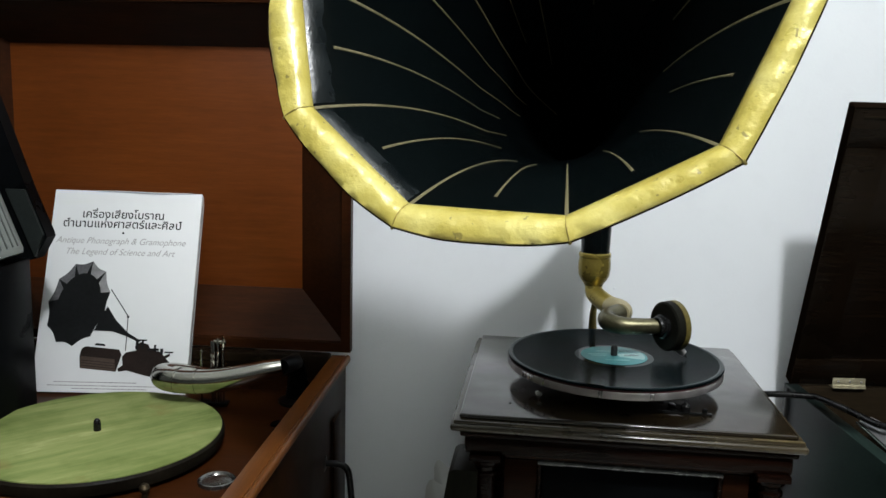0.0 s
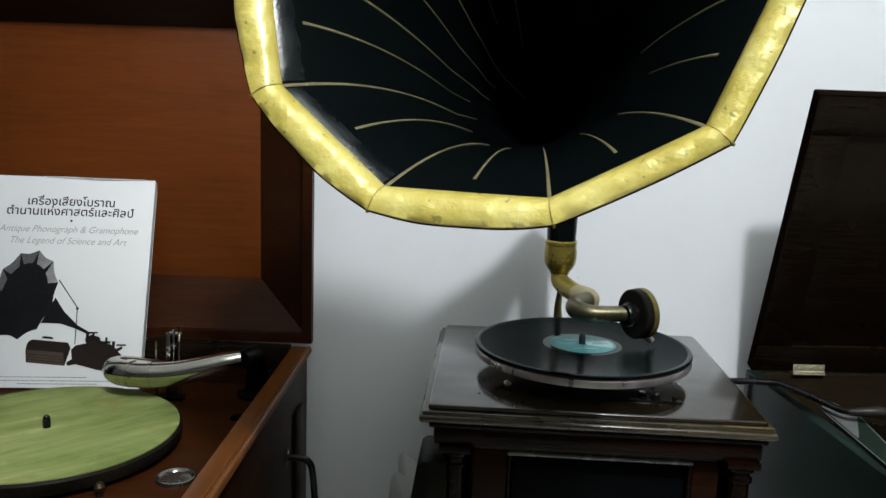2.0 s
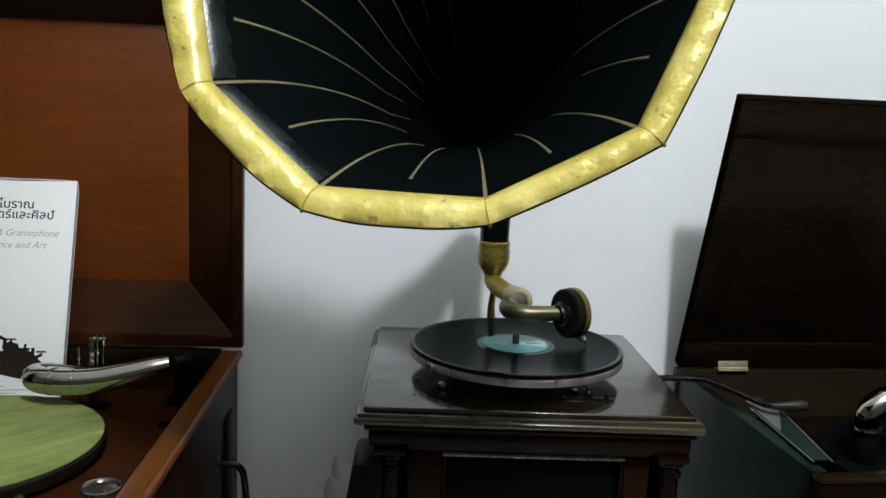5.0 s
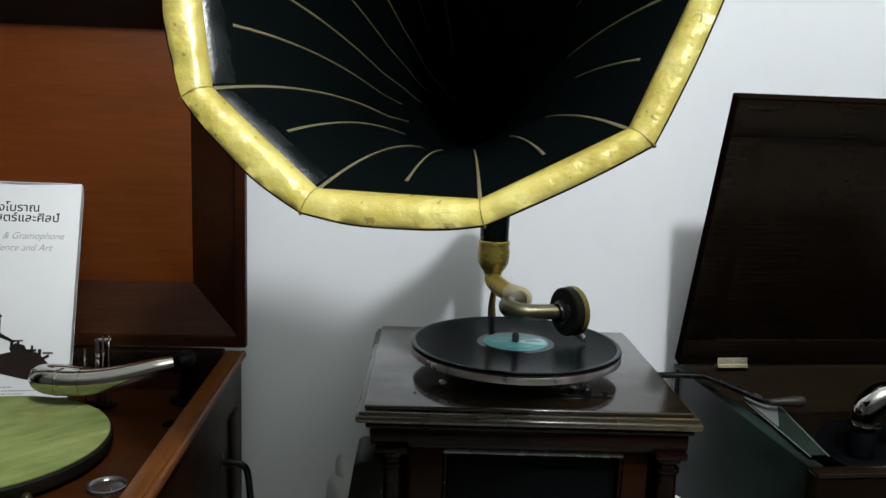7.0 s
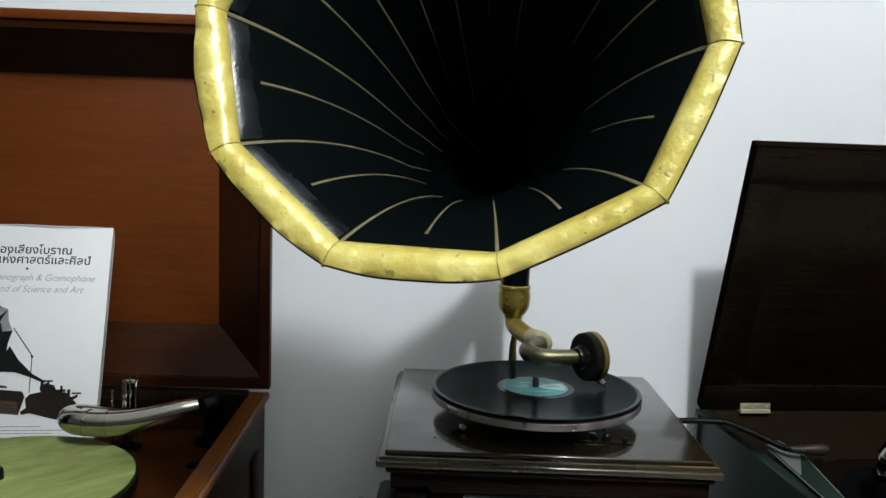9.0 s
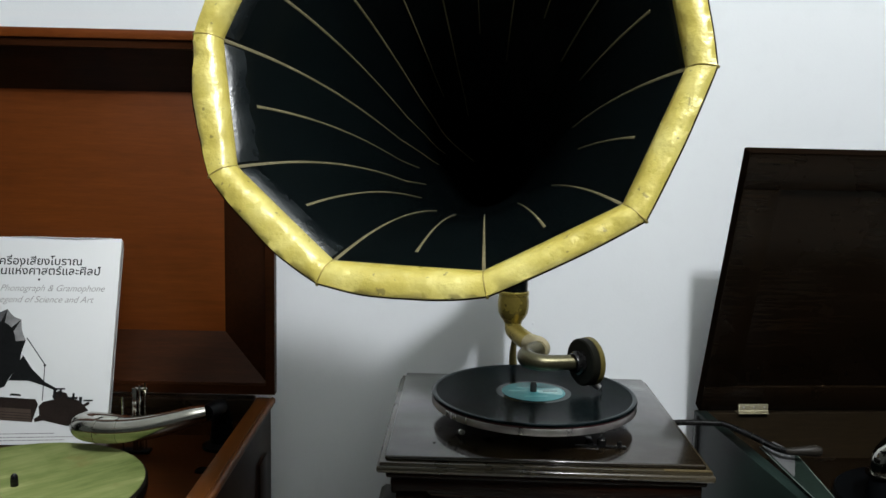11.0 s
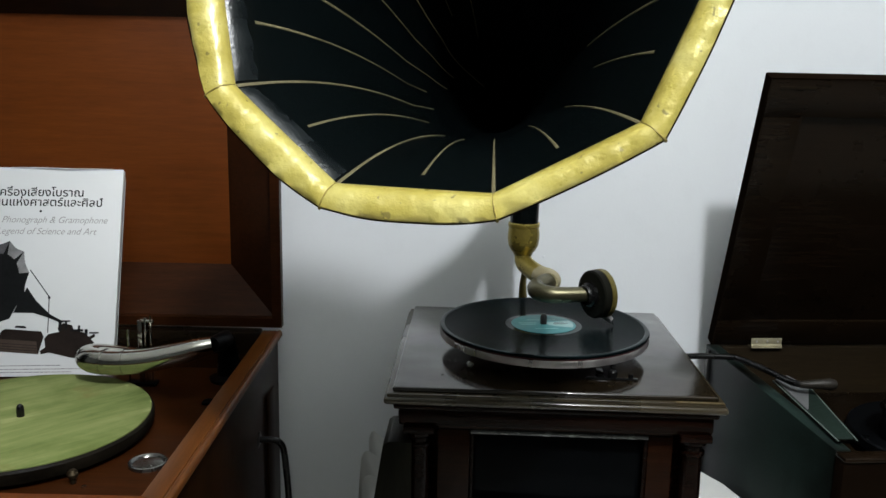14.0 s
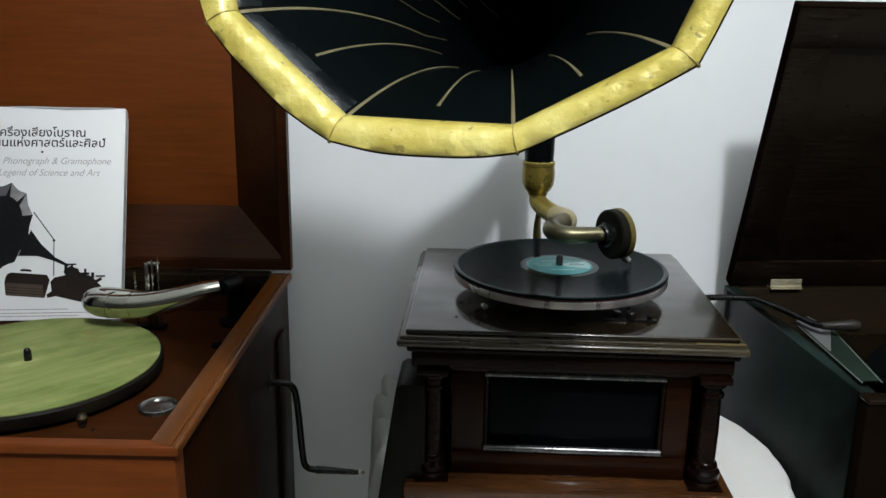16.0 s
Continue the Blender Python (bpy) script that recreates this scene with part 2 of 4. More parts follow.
DARK_METAL = plain("dark_steel", (0.020, 0.020, 0.020), 0.26, 0.7, 0.3, 40)
RIM_METAL = plain("worn_dark_rim", (0.0085, 0.0066, 0.0042), 0.6, 0.0, 0.8, 40, 0.0004, spec=0.08)
BLACK_RUBBER = plain("black_rubber", (0.012, 0.012, 0.012), 0.5, 0, 0.2, 60)
REPRO_BLACK = plain("reproducer_black", (0.008, 0.008, 0.006), 0.45, 0.0, 0.3, 60, spec=0.05)
MAROON = plain("maroon_felt", (0.05, 0.010, 0.012), 0.8, 0, 0.2, 60)
FELT = felt()
VINYL = vinyl("record_black", 0.14, 0.85, 1.085)
RUNOUT = vinyl("record_runout", 0.08, 0.0, 1.42)
LABEL = plain("teal_label", (0.050, 0.215, 0.225), 0.38, 0, 0.12, 40)
LABEL_PALE = plain("pale_label_print", (0.27, 0.42, 0.42), 0.45, 0, 0.1, 40)
PAPER = plain("white_book_cover", (0.59, 0.605, 0.615), 0.5, 0, 0.02, 10)
PAGES = plain("book_pages", (0.60, 0.60, 0.58), 0.9, 0, 0.12, 200)
INK = plain("black_ink", (0.012, 0.012, 0.012), 0.6, 0, 0.1, spec=0.2)
GREY_INK = plain("grey_ink", (0.27, 0.27, 0.27), 0.5, 0, 0.1)
PHOTO_BLACK = plain("printed_black", (0.006, 0.0065, 0.007), 0.6, 0, 0.5, 30, spec=0.06)
PHOTO_BROWN = plain("printed_brown", (0.014, 0.0095, 0.008), 0.6, 0, 0.4, 50, spec=0.06)
PHOTO_TAN = plain("printed_tan", (0.050, 0.036, 0.029), 0.6, 0, 0.3, 60, spec=0.06)
PHOTO_MID = plain("printed_mid_grey", (0.075, 0.075, 0.08), 0.6, 0, 0.5, 40, spec=0.06)
PHOTO_GREY = plain("printed_grey", (0.20, 0.20, 0.205), 0.6, 0, 0.5, 25, spec=0.06)
CLOTH = plain("white_cloth", (0.57, 0.575, 0.56), 0.9, 0, 0.04, 12, 0.0006)
HINGE = plain("aged_brass_hinge", (0.34, 0.31, 0.21), 0.6, 0.6, 0.3, 90, 0.0004)
GLASS = glass("green_tinted_glass", (0.82, 0.92, 0.86))
DUST = plain("grey_dust", (0.012, 0.020, 0.016), 0.7, 0, 0.6, 40, spec=0.05)
GLASS_EDGE = plain("ground_glass_edge", (0.15, 0.185, 0.165), 0.4, 0, 0.2, 60)
LINING = plain("dusty_grey_lining", (0.013, 0.016, 0.0155), 0.5, 0, 0.3, 30, spec=0.2)
DRUM_GREY = plain("drum_pale_grey", (0.16, 0.175, 0.165), 0.4, 0, 0.15, 40)
DRUM_RIB = plain("drum_rib_grey", (0.065, 0.072, 0.068), 0.4, 0, 0.2, 40)
FOIL = plain("pale_grey_sheet", (0.105, 0.108, 0.110), 0.5, 0, 0.08, 30)
HANDLE_WOOD = plain("worn_wood_handle", (0.016, 0.0135, 0.0105), 0.42, 0, 0.35, 40, 0.0004, spec=0.25)

# ---- builders ----


def part(name, bm, material, parent=None, label="", smooth=35):
    me = bpy.data.meshes.new(name)
    bmesh.ops.recalc_face_normals(bm, faces=bm.faces)
    bm.to_mesh(me)
    bm.free()
    me.materials.append(material)
    me.polygons.foreach_set("use_smooth", [True] * len(me.polygons))
    me.set_sharp_from_angle(angle=radians(smooth))
    ob = new(name, me)
    ob.parent = parent
    if label:
        ob["label"] = label
    return ob


def thing(name, x, y, z, turn, label, category, group="", kind=""):
    ob = new(name)
    ob.matrix_basis = pose(x, y, z, 0, 0, turn)
    ob.empty_display_size = 0.05
    return tagged(ob, label, category, group, kind)


def box(x0, x1, y0, y1, z0, z1, bev=0.002, bm=None, seg=2):
    one = bmesh.new()
    bmesh.ops.create_cube(one, size=1)
    bmesh.ops.scale(one, vec=(x1 - x0, y1 - y0, z1 - z0), verts=one.verts)
    bmesh.ops.translate(one, vec=((x0 + x1) / 2, (y0 + y1) / 2, (z0 + z1) / 2), verts=one.verts)
    if bev:
        bmesh.ops.bevel(one, geom=one.edges[:], offset=bev, segments=seg, affect="EDGES", profile=0.5)
    return joined(bm, one)


def joined(bm, one):
    if bm is None:
        return one
    me = bpy.data.meshes.new("scrap")
    one.to_mesh(me)
    one.free()
    bm.from_mesh(me)
    bpy.data.meshes.remove(me)
    return bm


def lathe(profile, n=48, at=(0, 0, 0), bm=None, turn=None):
    """Profile of (radius, height) turned round z, then laid by the matrix turn."""
    one = bmesh.new()
    rings = []
    for r, z in profile:
        if r < 1e-6:
            rings.append([one.verts.new((0, 0, z))])
        else:
            rings.append([one.verts.new((r * math.cos(2 * math.pi * k / n), r * math.sin(2 * math.pi * k / n), z)) for k in range(n)])
    for a, b in zip(rings, rings[1:]):
        for k in range(n):
            q = [a[k % len(a)], a[(k + 1) % len(a)], b[(k + 1) % len(b)], b[k % len(b)]]
            q = list(dict.fromkeys(q))
            if len(q) > 2:
                one.faces.new(q)
    m = Matrix.Translation(at) @ (turn if turn is not None else Matrix.Identity(4))
    bmesh.ops.transform(one, matrix=m, verts=one.verts)
    return joined(bm, one)


def curve_points(pts, n=10):
    """A smooth line through the points."""
    p = [Vector(q) for q in pts]
    p = [2 * p[0] - p[1], *p, 2 * p[-1] - p[-2]]
    out = []
    for i in range(1, len(p) - 2):
        for k in range(n):
            t = k / n
            a, b, c, d = p[i - 1 : i + 3]
            out.append(0.5 * (2 * b + (c - a) * t + (2 * a - 5 * b + 4 * c - d) * t * t + (3 * b - a - 3 * c + d) * t ** 3))
    return out + [p[-2]]


def tube(pts, radii, n=16, bm=None, flat=1.0):
    """A tube along points; radii one number or one each, ends closed."""
    one = bmesh.new()
    pts = [Vector(p) for p in pts]
    rad = [radii] * len(pts) if isinstance(radii, (int, float)) else np.interp(np.linspace(0, 1, len(pts)), np.linspace(0, 1, len(radii)), radii).tolist()
    way = [(pts[min(i + 1, len(pts) - 1)] - pts[max(i - 1, 0)]).normalized() for i in range(len(pts))]
    side = way[0].orthogonal().normalized()
    rings = []
    for p, r, w in zip(pts, rad, way):
        side = (side - side.dot(w) * w).normalized()
        up = w.cross(side)
        rings.append([one.verts.new(p + r * (math.cos(2 * math.pi * k / n) * side + flat * math.sin(2 * math.pi * k / n) * up)) for k in range(n)])
    for a, b in zip(rings, rings[1:]):
        for k in range(n):
            one.faces.new((a[k], a[(k + 1) % n], b[(k + 1) % n], b[k]))
    one.faces.new(rings[0][::-1])
    one.faces.new(rings[-1])
    return joined(bm, one)


def slab_of(outline, thick, at=None, bm=None):
    """A plate from an outline in x, y, thick in +z, laid by the matrix at."""
    one = bmesh.new()
    lo = [one.verts.new((x, y, 0)) for x, y in outline]
    hi = [one.verts.new((x, y, thick)) for x, y in outline]
    one.faces.new(lo[::-1])
    one.faces.new(hi)
    for k in range(len(lo)):
        j = (k + 1) % len(lo)
        one.faces.new((lo[k], lo[j], hi[j], hi[k]))
    if at is not None:
        bmesh.ops.transform(one, matrix=at, verts=one.verts)
    return joined(bm, one)


def axis_to(way):
    return Vector(way).to_track_quat("Z", "Y").to_matrix().to_4x4()


# ---- room ----
ROOM = pose(0.5, 1.2, 0, 0, 0, -5)


def room_part(name, x0, x1, y0, y1, z0, z1, material, label, category):
    b = box(x0, x1, y0, y1, z0, z1, 0)
    bmesh.ops.transform(b, matrix=ROOM, verts=b.verts)
    return tagged(part(name, b, material), label, category, kind="structure")


room_part("wall_north", -3.1, 2.7, 0, 0.12, 0, 3.2, WALL, "white painted plaster wall behind the machines", "wall")
scuff = part("scuff", lathe([(0.0022, 0), (0.0014, 0.0003), (0, 0.0005)], 9, (0.263, 1.2195, 1.004), None, axis_to((-0.087, -1, 0.0))), WALL, None)
tagged(scuff, "small plaster bump on the wall", "plaster bump", kind="structure")
room_part("wall_south", -3.1, 2.7, -4.62, -4.5, 0, 3.2, UNSEEN_WALL, "unseen wall, made dark to hold down bounced light", "wall")
room_part("wall_west", -3.22, -3.1, -4.62, 0.12, 0, 3.2, UNSEEN_WALL, "unseen wall, made dark to hold down bounced light", "wall")
room_part("wall_east", 2.7, 2.82, -4.62, 0.12, 0, 3.2, UNSEEN_WALL, "unseen wall, made dark to hold down bounced light", "wall")
room_part("floor", -3.22, 2.82, -4.62, 0.12, -0.1, 0, FLOOR, "plain tiled floor", "floor")
room_part("ceiling", -3.22, 2.82, -4.62, 0.12, 3.2, 3.3, CEILING, "plain white ceiling", "ceiling")


# ---- left machine: cabinet with a mansard lid ----
def cabinet_with_lid():
    W, D, Z = 0.60, 0.49, 0.915
    g = thing("gramophone_cabinet", -0.164, 0.645, 0, -5, "orange-brown mahogany gramophone cabinet with open mansard lid", "gramophone")
    body = part("body", box(-W + 0.0045, -0.0045, 0.004, 0.026, 0.06, Z - 0.0068), ORANGE, g)
    part("side_panel", box(-0.020, -0.0047, 0.0262, D - 0.01, 0.06, Z - 0.0068), SHADED_BROWN, g)
    part("side_panel", box(-W + 0.0047, -W + 0.020, 0.0262, D - 0.01, 0.06, Z - 0.0068), SHADED_BROWN, g)
    part("back_panel", box(-W + 0.02, -0.02, D - 0.022, D - 0.006, 0.06, Z - 0.028), SHADED_BROWN, g)
    part("foot_rail", box(-W, 0, 0, D, 0, 0.06, 0.004), SHADED_BROWN, g)
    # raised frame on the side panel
    part("side_frame", box(-0.0044, -0.0012, D - 0.10, D - 0.055, 0.3, Z - 0.06, 0.0012), SHADED_BROWN, g)
    # top rails with a stepped edge
    # each rail: a flat and a small bead along the outer edge (distance from the outer edge, height)
    prof = [(0.027, Z - 0.0066), (0.027, Z - 0.0008), (0.0262, Z), (0.0082, Z), (0.0076, Z - 0.0010), (0.0070, Z - 0.0008), (0.0062, Z + 0.0002), (0.0046, Z + 0.0008), (0.0028, Z + 0.0004), (0.0012, Z - 0.0010), (0.0004, Z - 0.0030), (0.0004, Z - 0.0066)]

    def rail(name, corner0, corner1, in0, in1, material):
        r = bmesh.new()
        ends = [[r.verts.new((c[0] + u * i[0], c[1] + u * i[1], z)) for u, z in prof] for c, i in ((corner0, in0), (corner1, in1))]
        n = len(prof)
        for k in range(n):
            r.faces.new((ends[0][k], ends[0][(k + 1) % n], ends[1][(k + 1) % n], ends[1][k]))
        r.faces.new(ends[0][::-1])
        r.faces.new(ends[1])
        return part(name, r, material, g, "", 50)

    rail("front_rail", (-W, 0), (-0.0003, 0), (1, 0.55), (-1, 0.55), ORANGE)
    rail("side_rail", (0, 0.0003), (0, D), (-1, 0.55), (-1, 0), ORANGE_Y)
    rail("side_rail", (-W, 0.0003), (-W, D), (1, 0.55), (1, 0), ORANGE_Y)
    part("back_rail", box(-W + 0.027, -0.0272, D - 0.022, D, Z - 0.03, Z + 0.004, 0.003), BLACKWOOD, g)
    part("motor_board", box(-W + 0.0204, -0.0204, 0.0262, D - 0.02, 0.850, 0.866, 0.001), SHADED_BOARD, g)
    # lid, opened upright: rim, four slopes and the flat top, all with thickness
    z0, z1, v0 = Z + 0.006, Z + 0.492, D - 0.006
    inset, slope, deep, t = 0.076, 0.086, 0.068, 0.009
    a = [(-W, z0), (0, z0), (0, z1), (-W, z1)]
    b = [(-W + slope, z0 + inset), (-slope, z0 + inset), (-slope, z1 - 0.066), (-W + slope, z1 - 0.066)]
    lid = bmesh.new()
    ring = lambda pts, v, k: [lid.verts.new((x + k * (1 if x < -W / 2 else -1), v, z + k * (1 if z < (z0 + z1) / 2 else -1))) for x, z in pts]
    loops = [ring(a, v0 + 0.014, 0), ring(a, v0, 0), ring(a, v0, 0.013), ring(a, v0 + 0.012, 0.013), ring(b, v0 + deep, 0.004)]
    back = [ring(b, v0 + deep + t, 0.0)]
    for p, q in zip(loops, loops[1:]):
        for k in range(4):
            j = (k + 1) % 4
            lid.faces.new((p[k], p[j], q[j], q[k]))
    for k in range(4):
        j = (k + 1) % 4
        lid.faces.new((loops[0][k], loops[0][j], back[0][j], back[0][k]))
    lid.faces.new(back[0])
    lid_ob = part("lid", lid, SHADED_LID_WOOD, g, "open mansard lid, shade on its inner slopes put into the colour", 20)
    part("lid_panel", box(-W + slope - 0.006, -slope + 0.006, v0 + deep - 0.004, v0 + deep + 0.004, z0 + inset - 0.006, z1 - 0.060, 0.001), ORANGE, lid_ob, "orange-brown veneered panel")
    part("lid_edge", box(-W - 0.001, 0.001, v0 - 0.004, v0 + 0.016, z1 - 0.002, z1 + 0.011, 0.002), ORANGE, lid_ob, "worn orange edge strip")
    # platter
    P = (-0.2416, 0.2368)
    part("platter", lathe([(0, 0.870), (0.130, 0.870), (0.1385, 0.872), (0.140, 0.876), (0.140, 0.884), (0.138, 0.8865), (0, 0.8865)], 96, (*P, 0)), RIM_METAL, g, "dark worn platter rim")
    part("platter_felt", lathe([(0.1372, 0.885), (0.1370, 0.8875), (0.135, 0.8884), (0, 0.8884)], 96, (*P, 0)), FELT, g, "faded green felt with pale streaks")
    part("spindle", lathe([(0.0042, 0.886), (0.0042, 0.896), (0.0036, 0.900), (0.002, 0.9022), (0, 0.9026)], 20, (*P, 0)), DARK_METAL, g)
    part("platter_shaft", lathe([(0.012, 0.866), (0.010, 0.872)], 20, (*P, 0)), DARK_METAL, g)
    # needle cup, let into the board
    c = (-0.079, 0.172)
    part("needle_cup", lathe([(0, 0.8664), (0.0125, 0.8666), (0.0150, 0.8672), (0.0168, 0.8695), (0.0182, 0.8702), (0.0194, 0.8696), (0.0196, 0.866), (0, 0.8655)], 40, (*c, 0.0)), CUP, g, "dull nickel needle cup")
    part("speed_knob", lathe([(0.003, 0.866), (0.003, 0.871), (0.0050, 0.873), (0.0056, 0.8765), (0.0036, 0.8800), (0, 0.881)], 20, (-0.137, 0.128, 0)), DARK_BRASS, g, "small tarnished knob")
    part("screw", lathe([(0.0025, 0.866), (0.0025, 0.8675), (0, 0.868)], 12, (-0.123, 0.120, 0)), NICKEL, g)
    # tone arm
    arm = [(-0.060, 0.354, 0.937), (-0.078, 0.350, 0.933), (-0.105, 0.346, 0.926), (-0.140, 0.342, 0.919), (-0.175, 0.340, 0.9165), (-0.203, 0.344, 0.917), (-0.216, 0.356, 0.9175), (-0.208, 0.369, 0.917), (-0.184, 0.373, 0.9155), (-0.160, 0.373, 0.914)]
    ta = part("tone_arm", tube(curve_points(arm), [0.0105, 0.0128, 0.0142, 0.0152, 0.0156, 0.0155, 0.0145, 0.013, 0.0115, 0.010], 24), NICKEL, g, "polished nickel tone arm")
    part("arm_ring", tube([(-0.1640, 0.3402, 0.9170), (-0.1662, 0.3402, 0.9169)], 0.0162, 24), NICKEL, ta)
    part("arm_ring", tube([(-0.1890, 0.3412, 0.9168), (-0.1912, 0.3416, 0.9169)], 0.0164, 24), NICKEL, ta)
    part("arm_root", tube(curve_points([(-0.061, 0.3545, 0.9365), (-0.056, 0.380, 0.934), (-0.058, 0.415, 0.925), (-0.060, 0.428, 0.900)]), [0.0100, 0.0105, 0.011, 0.012], 16), CASE_BLACK, g)
    part("arm_base", lathe([(0, 0.866), (0.026, 0.866), (0.026, 0.870), (0.016, 0.874), (0.013, 0.905), (0, 0.908)], 32, (-0.060, 0.428, 0)), CASE_BLACK, g, "black arm base")
    br = box(-0.1675, -0.1615, 0.394, 0.404, 0.866, 0.954, 0.001)
    box(-0.1590, -0.1560, 0.394, 0.404, 0.866, 0.958, 0.001, br)
    tube([(-0.1505, 0.396, 0.870), (-0.1505, 0.396, 0.962)], 0.0012, 8, br)
    tube([(-0.1805, 0.396, 0.870), (-0.1805, 0.396, 0.942)], 0.0012, 8, br)
    lathe([(0.0032, 0.0), (0.0032, 0.016), (0, 0.017)], 12, (-0.164, 0.399, 0.952), br, Matrix.Rotation(radians(90), 4, "Y"))
    part("rest_base", box(-0.186, -0.146, 0.392, 0.408, 0.866, 0.871, 0.0015), CASE_BLACK, g)
    part("arm_rest", br, NICKEL, g, "nickel arm rest with two uprights")
    part("brake", box(-0.070, -0.050, 0.332, 0.346, 0.866, 0.871, 0.002), CASE_BLACK, g)
    # crank on the side
    cr = [(-0.010, 0.352, 0.814), (0.012, 0.352, 0.814), (0.022, 0.352, 0.810), (0.0265, 0.352, 0.798), (0.030, 0.352, 0.76), (0.0335, 0.352, 0.710), (0.038, 0.352, 0.698), (0.048, 0.352, 0.6945), (0.060, 0.352, 0.694)]
    ck = part("crank", tube(curve_points(cr, 6), 0.0042, 12), DARK_METAL, g, "black iron winding crank")
    part("crank_handle", tube([(0.050, 0.352, 0.6945), (0.056, 0.352, 0.6945), (0.102, 0.352, 0.692), (0.104, 0.352, 0.692)], [0.0055, 0.005, 0.0034, 0.003], 12), DARK_METAL, ck)
    part("handle_tip", lathe([(0.0026, 0), (0.0026, 0.005), (0.0015, 0.0072), (0, 0.0078)], 12, (0.104, 0.352, 0.692), None, Matrix.Rotation(radians(90), 4, "Y")), NICKEL, ck, "bright bare metal tip")
    part("crank_escutcheon", lathe([(0.011, 0), (0.011, 0.003), (0.006, 0.005), (0, 0.005)], 24, (-0.008, 0.352, 0.814), None, Matrix.Rotation(radians(90), 4, "Y")), DARK_METAL, g)
    return g


cabinet_with_lid()


# ---- book leaning in the lid ----
def flat_text(body, size, material, parent, at, name, label, align="CENTER", shear=0.0):
    cu = bpy.data.curves.new(name, "FONT")
    cu.body, cu.size, cu.align_x, cu.shear = body, size, align, shear
    cu.offset = 0.011 * size if shear == 0 else -0.003 * size
    tmp = bpy.data.objects.new("scrap", cu)
    scene.collection.objects.link(tmp)
    bpy.context.view_layer.update()
    me = bpy.data.meshes.new_from_object(tmp.evaluated_get(bpy.context.evaluated_depsgraph_get()))
    bpy.data.objects.remove(tmp)
    me.materials.clear()
    me.materials.append(material)
    ob = new(name, me)
    ob.parent = parent
    ob.matrix_basis = at
    ob["label"] = label
    return ob


def leaning_book():
    w, h, t = 0.206, 0.2858, 0.016
    g = thing("book", -0.438, 1.071, 0.867, 0, "white paperback book about antique phonographs leaning in the lid", "book")
    g.matrix_basis = pose(-0.4462, 1.088, 0.8675, 90 - 22, 0, 3.5) @ pose(0, 0, 0, 0, 0, -0.95)
    # x across, y up the cover, z towards the reader
    part("front_cover", box(-w / 2, w / 2, 0, h, -0.0006, 0, 0.0002), PAPER, g)
    part("back_cover", box(-w / 2, w / 2, 0, h, -t, -t + 0.0006, 0.0002), PAPER, g)
    part("spine", box(-w / 2 - 0.0004, -w / 2 + 0.0004, 0, h, -t, 0, 0.0002), PAPER, g)
    part("page_block", box(-w / 2 + 0.001, w / 2 - 0.0003, 0.001, h - 0.0006, -t + 0.0007, -0.0008, 0.0002), PAGES, g)
    z = 0.0003
    thai1 = "\u0e40\u0e04\u0e23\u0e37\u0e48\u0e2d\u0e07\u0e40\u0e2a\u0e35\u0e22\u0e07\u0e42\u0e1a\u0e23\u0e32\u0e13"
    thai2 = "\u0e15\u0e33\u0e19\u0e32\u0e19\u0e41\u0e2b\u0e48\u0e07\u0e28\u0e32\u0e2a\u0e15\u0e23\u0e4c\u0e41\u0e25\u0e30\u0e28\u0e34\u0e25\u0e1b\u0e4c"
    for text, size, wide, y, mat, sh, label in ((thai1, 0.020, 0.113, 0.2458, INK, 0, "black printed title"), (thai2, 0.020, 0.165, 0.2318, INK, 0, "black printed title"),
                                              ("Antique Phonograph & Gramophone", 0.013, 0.180, 0.2081, GREY_INK, 0.35, "grey italic subtitle"), ("The Legend of Science and Art", 0.013, 0.150, 0.1921, GREY_INK, 0.35, "grey italic subtitle")):
        ob = flat_text(text, size, mat, g, pose(-0.005, y, z), "cover_text", label, "CENTER", sh)
        xs = [v.co.x for v in ob.data.vertices] or [0, 1]
        k = wide / max(1e-4, max(xs) - min(xs))
        ob.matrix_basis = pose(-0.005, y, z) @ Matrix.Diagonal((k, 1.0 if k > 0.9 else max(k, 0.8), 1, 1))
    part("cover_dot", lathe([(0.0016, 0), (0.0016, 0.0002), (0, 0.0002)], 14, (-0.003, 0.2245, 0.0001)), INK, g)
    for y, a, b in ((0.0135, -0.0745, 0.0364), (0.0088, -0.083, 0.0693), (0.0048, -0.05, 0.05)):
        x = a
        while x < b:
            word = 0.0022 + 0.011 * abs(noise.noise((x * 900, y * 700, 2)))
            part("text_bar", box(x, min(b, x + word), y, y + 0.0010, 0.0001, 0.0003, 0), PHOTO_GREY, g, "fine grey print")
            x += word + 0.0009
    # printed phonograph: scalloped horn with grey facets, throat, rod, case and motor
    def on_face(a, k):
        u, v, lean = 0.0405 * k * math.sin(a), 0.0615 * k * math.cos(a), radians(-13)
        return (-0.0535 + u * math.cos(lean) - v * math.sin(lean), 0.1225 + u * math.sin(lean) + v * math.cos(lean))

    def up_by(dz):
        return Matrix.Translation((0, 0, dz))

    face = [on_face(2 * math.pi * k / 66, 1.0 - 0.085 * abs(math.sin(math.pi * k / 6))) for k in range(66)]
    part("printed_horn", slab_of(face[::-1], 0.0002, up_by(0.0001)), PHOTO_BLACK, g, "printed black phonograph horn")
    for p, mat in ((0, PHOTO_GREY), (1, PHOTO_GREY), (10, PHOTO_MID), (9, PHOTO_MID), (8, PHOTO_MID)):
        rim = [face[(6 * p + k) % 66] for k in range(7)]
